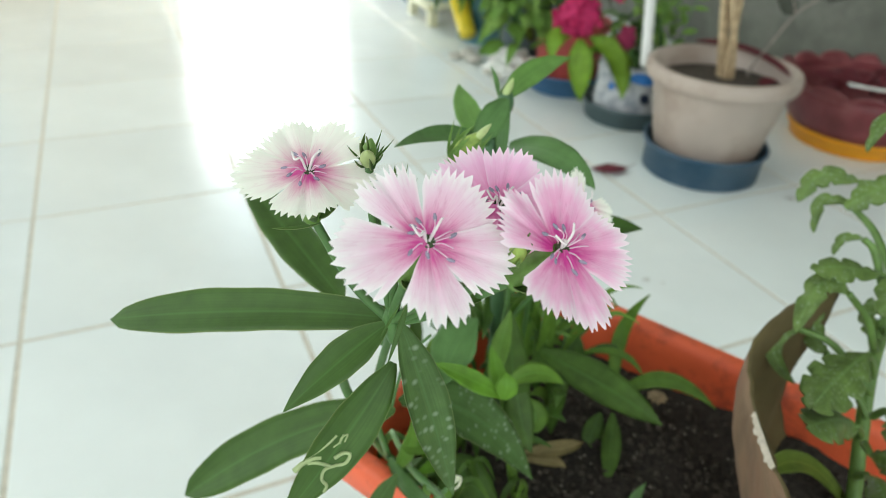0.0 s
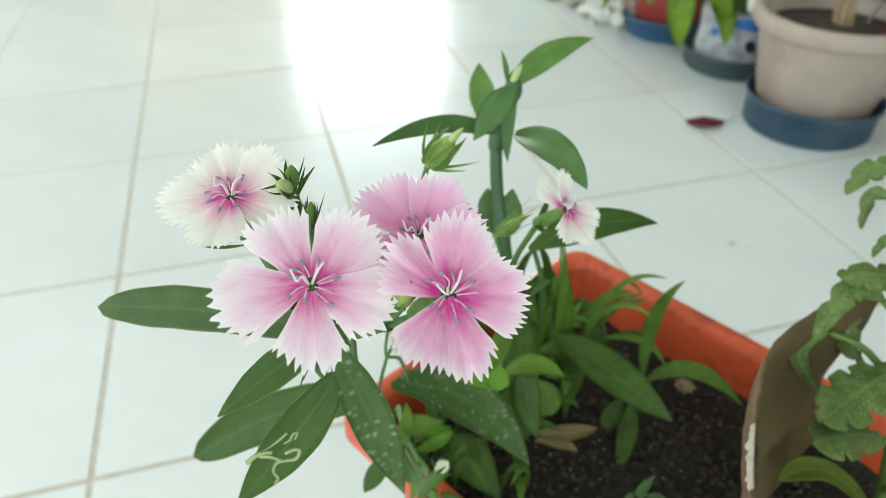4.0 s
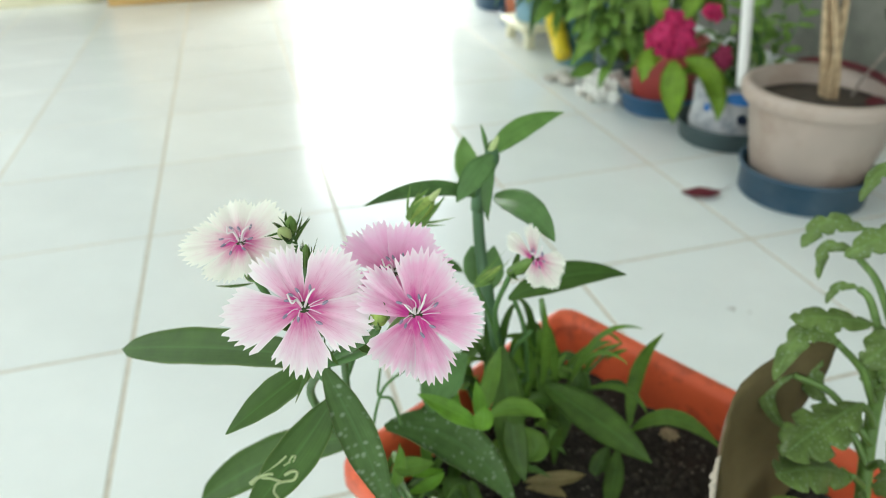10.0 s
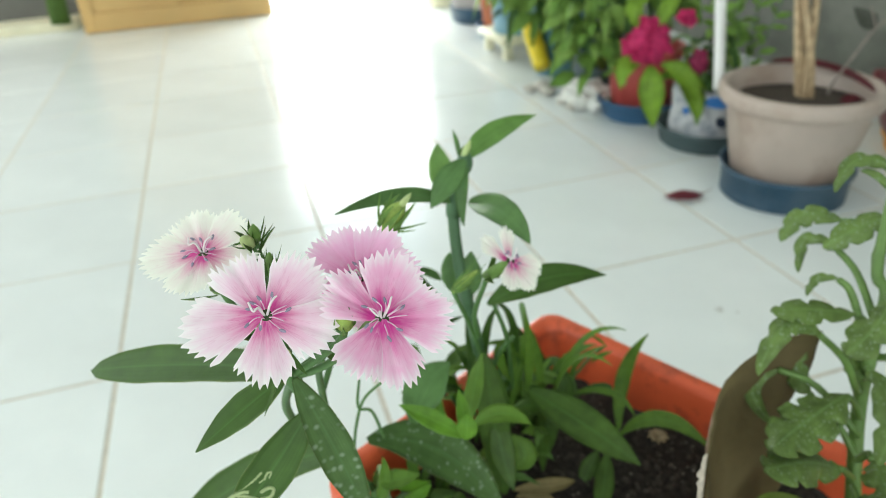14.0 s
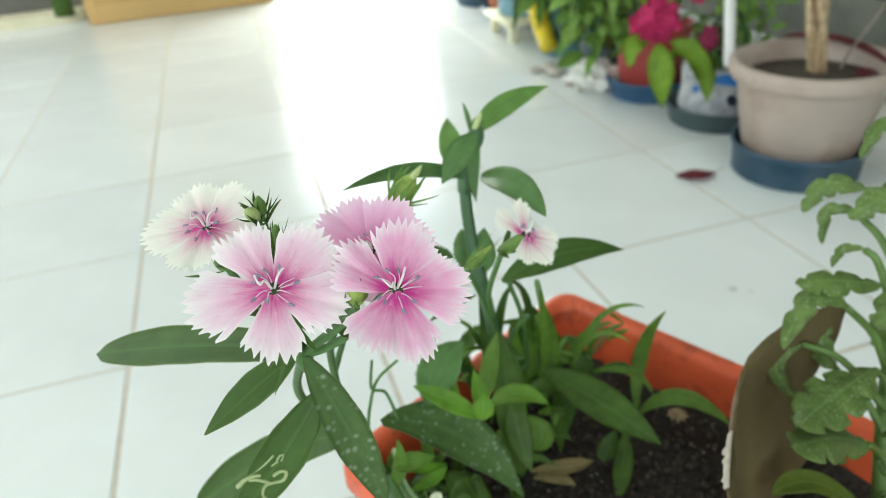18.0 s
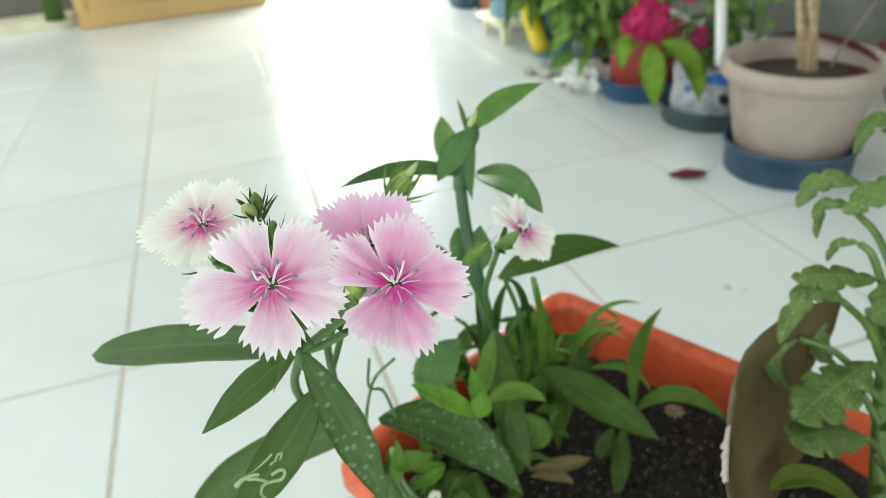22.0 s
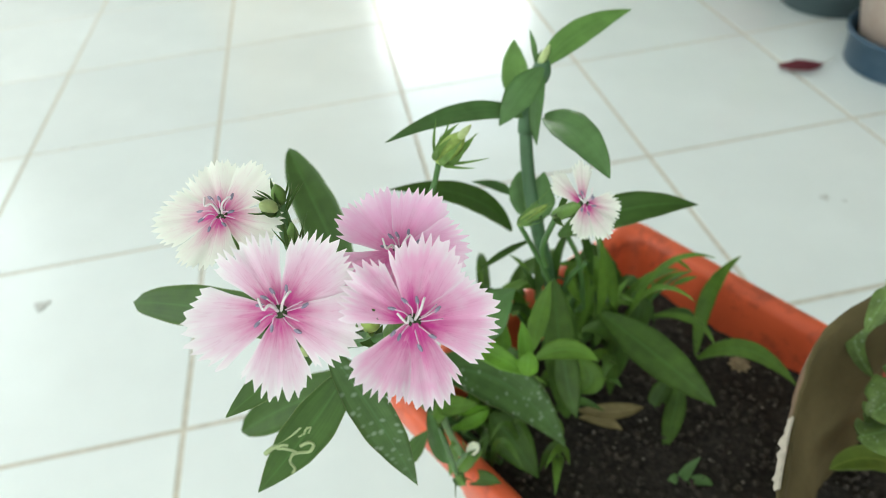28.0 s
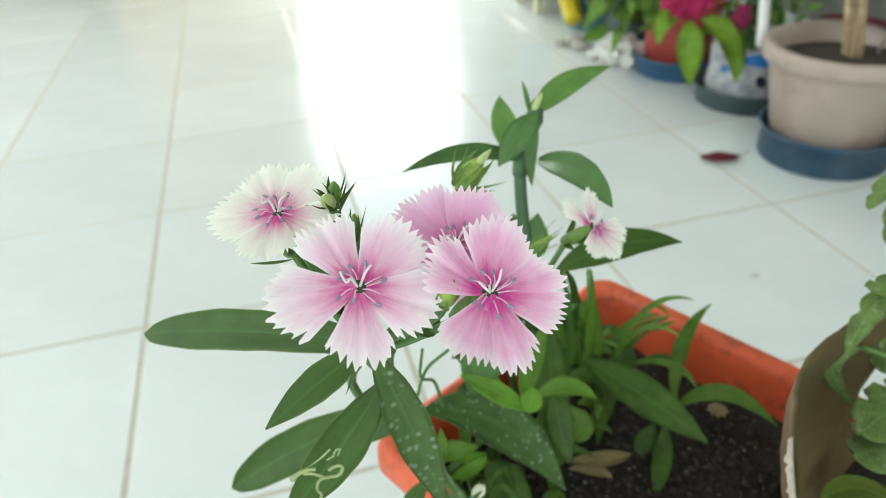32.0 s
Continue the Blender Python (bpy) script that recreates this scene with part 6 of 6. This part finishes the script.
weed = thing("violet_weed", "thin green herb with tiny violet flowers behind the pots", "plant")
rnd = random.Random(31)
for i in range(9):
    b0 = Vector((0.36 + rnd.uniform(-0.05, 0.07), 0.50 + rnd.uniform(-0.06, 0.07), 0.12))
    top = b0 + Vector((rnd.uniform(-0.08, 0.10), rnd.uniform(-0.08, 0.08), rnd.uniform(0.18, 0.38)))
    stem(weed, [b0, b0.lerp(top, 0.5) + Vector((0.01, 0.01, 0)), top], 0.0022, 0.0012, steps=4)
    for k in range(11):
        p = b0.lerp(top, rnd.uniform(0.3, 1.0))
        d = Vector((rnd.uniform(-1, 1), rnd.uniform(-1, 1), rnd.uniform(-0.1, 0.6))).normalized()
        leaf(weed, p, p + d * 0.02, p + d * 0.042, rnd.uniform(0.012, 0.02), LEAF_BUSH, long=8)
for p in ((0.305, 0.53, 0.455), (0.41, 0.45, 0.385), (0.30, 0.55, 0.475)):
    plume(weed, p, (0.008, 0.008, 0.008), VIOLET, 3, 14)
pipe = thing("white_pipe", "white plastic pipe standing upright among the pots", "pipe")
part("tube", tube(bmesh.new(), [(0.1729, 0.3315, 0.2036), (0.1554, 0.3279, 0.3080), (0.1342, 0.3202, 0.4128)], 0.0125, 0.0125, seg=20), WHITE_PVC, pipe)

# red pot in a blue saucer
saucer("bright blue plastic saucer under the red pot", (0.245, 0.765), 0.128, 0.108, 0.06, BLUE)
pot("plant_pot", "faded red plastic flowerpot behind the cockscomb", (0.25, 0.77), 0.009, 0.115, 0.085, 0.20, RED_POT, POT_SOIL, lip=0.01, lip_h=0.03)


# broad bush spilling over its pot
def bush(label, centre, size, count, seed, material, trail=0.0, big=(0.05, 0.09)):
    ob = thing("leafy_plant", label, "plant")
    rnd = random.Random(seed)
    cx, cy, cz = centre
    for i in range(max(6, count // 12)):
        a = rnd.uniform(0, 6.28)
        end = Vector((cx + size[0] * 0.9 * math.cos(a) * rnd.random(), cy + size[1] * 0.9 * math.sin(a) * rnd.random(), cz + size[2] * rnd.uniform(-0.3, 0.8)))
        stem(ob, [(cx, cy, cz - size[2] * 0.9), (cx + (end.x - cx) * 0.3, cy + (end.y - cy) * 0.3, cz), end], 0.004, 0.002, steps=4)
    for i in range(count):
        d = Vector((rnd.gauss(0, 1), rnd.gauss(0, 1), rnd.gauss(0, 1))).normalized()
        r = rnd.uniform(0.35, 1.05)
        p = Vector((cx + d.x * size[0] * r, cy + d.y * size[1] * r, cz + d.z * size[2] * r))
        out = Vector((d.x, d.y, 0)) + Vector((rnd.uniform(-0.5, 0.5), rnd.uniform(-0.5, 0.5), rnd.uniform(-0.4, 0.5)))
        out.normalize()
        n = rnd.uniform(*big)
        tip = p + out * n - Vector((0, 0, n * rnd.uniform(-0.2, 0.9) * (1 + trail)))
        leaf(ob, p, p + out * n * 0.55 + Vector((0, 0, rnd.uniform(-0.004, 0.014))), tip, n * rnd.uniform(0.4, 0.66), rnd.choice((material, material, LEAF_BUSH_LIGHT, LEAF_BUSH_DARK)), long=8, up=rnd.uniform(0.1, 0.9), twist=rnd.uniform(-50, 50))
    return ob


bush("bushy green plant with soft drooping leaves over its pot", (0.0726, 0.7855, 0.2839), (0.072, 0.11, 0.165), 135, 41, LEAF_BUSH, 0.15, (0.045, 0.09))
bush("tall leafy green plant with broad leaves", (0.1023, 1.2152, 0.3390), (0.12, 0.17, 0.12), 95, 42, LEAF_BUSH, 0.15, (0.05, 0.10))
bush("dark leafy green plant standing against the cement wall", (0.3420, 0.9029, 0.3223), (0.10, 0.11, 0.10), 55, 44, LEAF_GRASS, 0.2, (0.05, 0.09))
bush("low dense dark green herb between two pots", (0.2381, 0.4855, 0.2228), (0.055, 0.07, 0.075), 75, 45, LEAF_BUSH_DARK, 0.0, (0.025, 0.05))
saucer("dark green plastic saucer on the floor", (0.26, 1.32), 0.125, 0.105, 0.06, TEAL)
pot("plant_pot", "dull teal plastic pot hidden under green leaves", (0.265, 1.325), 0.009, 0.12, 0.085, 0.20, TEAL, POT_SOIL, lip=0.01, lip_h=0.03)
pot("plant_pot", "blue-grey plastic pot under the bushy plant", (0.255, 1.035), 0.0, 0.11, 0.08, 0.19, SLATE, POT_SOIL, lip=0.01, lip_h=0.03)
stool2 = thing("low_stand", "cream plastic stand under a blue bucket", "stand")
part("top", box(bmesh.new(), (0.09, 1.50, 0.062), (0.36, 1.77, 0.090), 0.008), CREAM, stool2)
for lx in (0.11, 0.31):
    for ly in (1.52, 1.72):
        part("leg", box(bmesh.new(), (lx, ly, 0.0), (lx + 0.035, ly + 0.035, 0.063), 0.004), CREAM, stool2)
pot("bucket", "pale blue plastic bucket used as a pot", (0.215, 1.625), 0.091, 0.125, 0.10, 0.17, BUCKET, POT_SOIL, lip=0.008, lip_h=0.025)
yb = thing("yellow_bottle", "tall yellow plastic bottle leaning among the pots", "bottle")
part("bottle", tube(bmesh.new(), [(0.1290, 1.2220, 0.0500), (0.1378, 1.2892, 0.1023), (0.1156, 1.2925, 0.1640), (0.1093, 1.3049, 0.2055)], 0.030, 0.020, seg=16, bulge=0.008), LEMON, yb)

crumple = thing("plastic_bag", "crumpled white plastic bag lying beside the pots", "bag")
bm = bmesh.new()
bmesh.ops.create_icosphere(bm, subdivisions=4, radius=1.0)
c = Vector((0.1440, 0.9070, 0.0000))
for v in bm.verts:
    k = 1 + 0.5 * noise.fractal(v.co * 2.3, 0.75, 2.3, 4)
    v.co = Vector((c.x + 0.072 * v.co.x * k, c.y + 0.088 * v.co.y * k, max(0.0015, 0.032 + 0.042 * v.co.z * k)))
part("bag", bm, WHITE_BAG, crumple, smooth=False)

rubble = thing("rubble", "pale broken plaster and stones heaped on the floor", "stones", kind="stuff")
rnd = random.Random(51)
for i in range(16):
    x, y = rnd.uniform(0.0, 0.20), rnd.uniform(0.80, 1.13)
    if x < 0.11 - (y - 0.8) * 0.3:
        x += 0.07
    r = rnd.uniform(0.010, 0.026)
    bm = bmesh.new()
    bmesh.ops.create_icosphere(bm, subdivisions=2, radius=r)
    for v in bm.verts:
        v.co *= 1 + 0.28 * noise.noise(v.co * 45 + Vector((i * 3.0, 0, 0)))
        v.co = Vector((v.co.x * 1.2 + x, v.co.y + y, v.co.z * 0.7 + r * 0.62))
    part("stone", bm, RUBBLE, rubble, smooth=False)

saucer("blue plastic saucer under the orange clay pot", (0.28, 1.95), 0.125, 0.105, 0.055, BLUE)
pot("plant_pot", "orange clay flowerpot in a blue saucer", (0.285, 1.955), 0.009, 0.125, 0.085, 0.22, ORANGE_CLAY, POT_SOIL, lip=0.012, lip_h=0.035)
saucer("dark navy saucer under the grey pot", (0.32, 2.33), 0.165, 0.145, 0.075, NAVY)
pot("plant_pot", "large pale grey plastic flowerpot in a dark saucer", (0.325, 2.335), 0.009, 0.19, 0.14, 0.30, GREY_POT, POT_SOIL, lip=0.016, lip_h=0.045)
bush("green plant with arching pointed leaves in the clay pot", (0.27, 1.93, 0.36), (0.14, 0.16, 0.14), 46, 43, LEAF_BUSH, 0.6, (0.08, 0.14))
pot("plant_pot", "cream plastic flowerpot near the doorway", (0.27, 2.80), 0.0, 0.13, 0.10, 0.20, CREAM, POT_SOIL, lip=0.01, lip_h=0.03)
saucer("dark saucer by the doorway wall", (0.30, 3.12), 0.14, 0.12, 0.06, NAVY)
pot("plant_pot", "grey plastic flowerpot by the doorway wall", (0.30, 3.12), 0.009, 0.15, 0.11, 0.24, GREY_POT, POT_SOIL)
tarp = thing("leaning_bundle", "dark green bundle standing beside the wooden door", "bundle")
part("roll", tube(bmesh.new(), [(-1.72, 3.15, 0.051), (-1.71, 3.16, 0.3), (-1.71, 3.17, 0.7)], 0.05, 0.045, seg=14), LEAF_DARK, tarp)

# ---- floor tiles ----
for sx, sy, sr in ((-0.186, -0.200, 0.007), (-0.163, -0.218, 0.003), (-1.45, -0.10, 0.012), (0.33, -0.05, 0.010)):
    part("smudge", lathe(bmesh.new(), [(sr, 0.0002), (sr * 0.8, 0.0006), (sr * 0.2, 0.0007)], (sx, sy, 0), seg=18, wobble=0.25), SMUDGE, floor, "small grey dirt smudge")
bm = box(bmesh.new(), (0.0035, 0.0035, -0.010), (S - 0.0035, S - 0.0035, 0.0), 0.0012)
tile_mesh = bpy.data.meshes.new("tile")
bm.to_mesh(tile_mesh)
bm.free()
tile_mesh.materials.append(TILE)
rnd = random.Random(61)
for ix in range(-8, 3):
    for iy in range(-7, 9):
        t = new("tile", tile_mesh)
        t.parent = floor
        x0, y0 = ix * S, iy * S
        t.location = (x0, y0, rnd.uniform(-0.0003, 0.0))
        sx = min(S, 0.949 - x0) / S
        sy = min(S, 3.419 - y0) / S
        t.scale = (sx, sy, 1)
        t.rotation_euler = (radians(rnd.uniform(-0.06, 0.06)), radians(rnd.uniform(-0.06, 0.06)), 0)
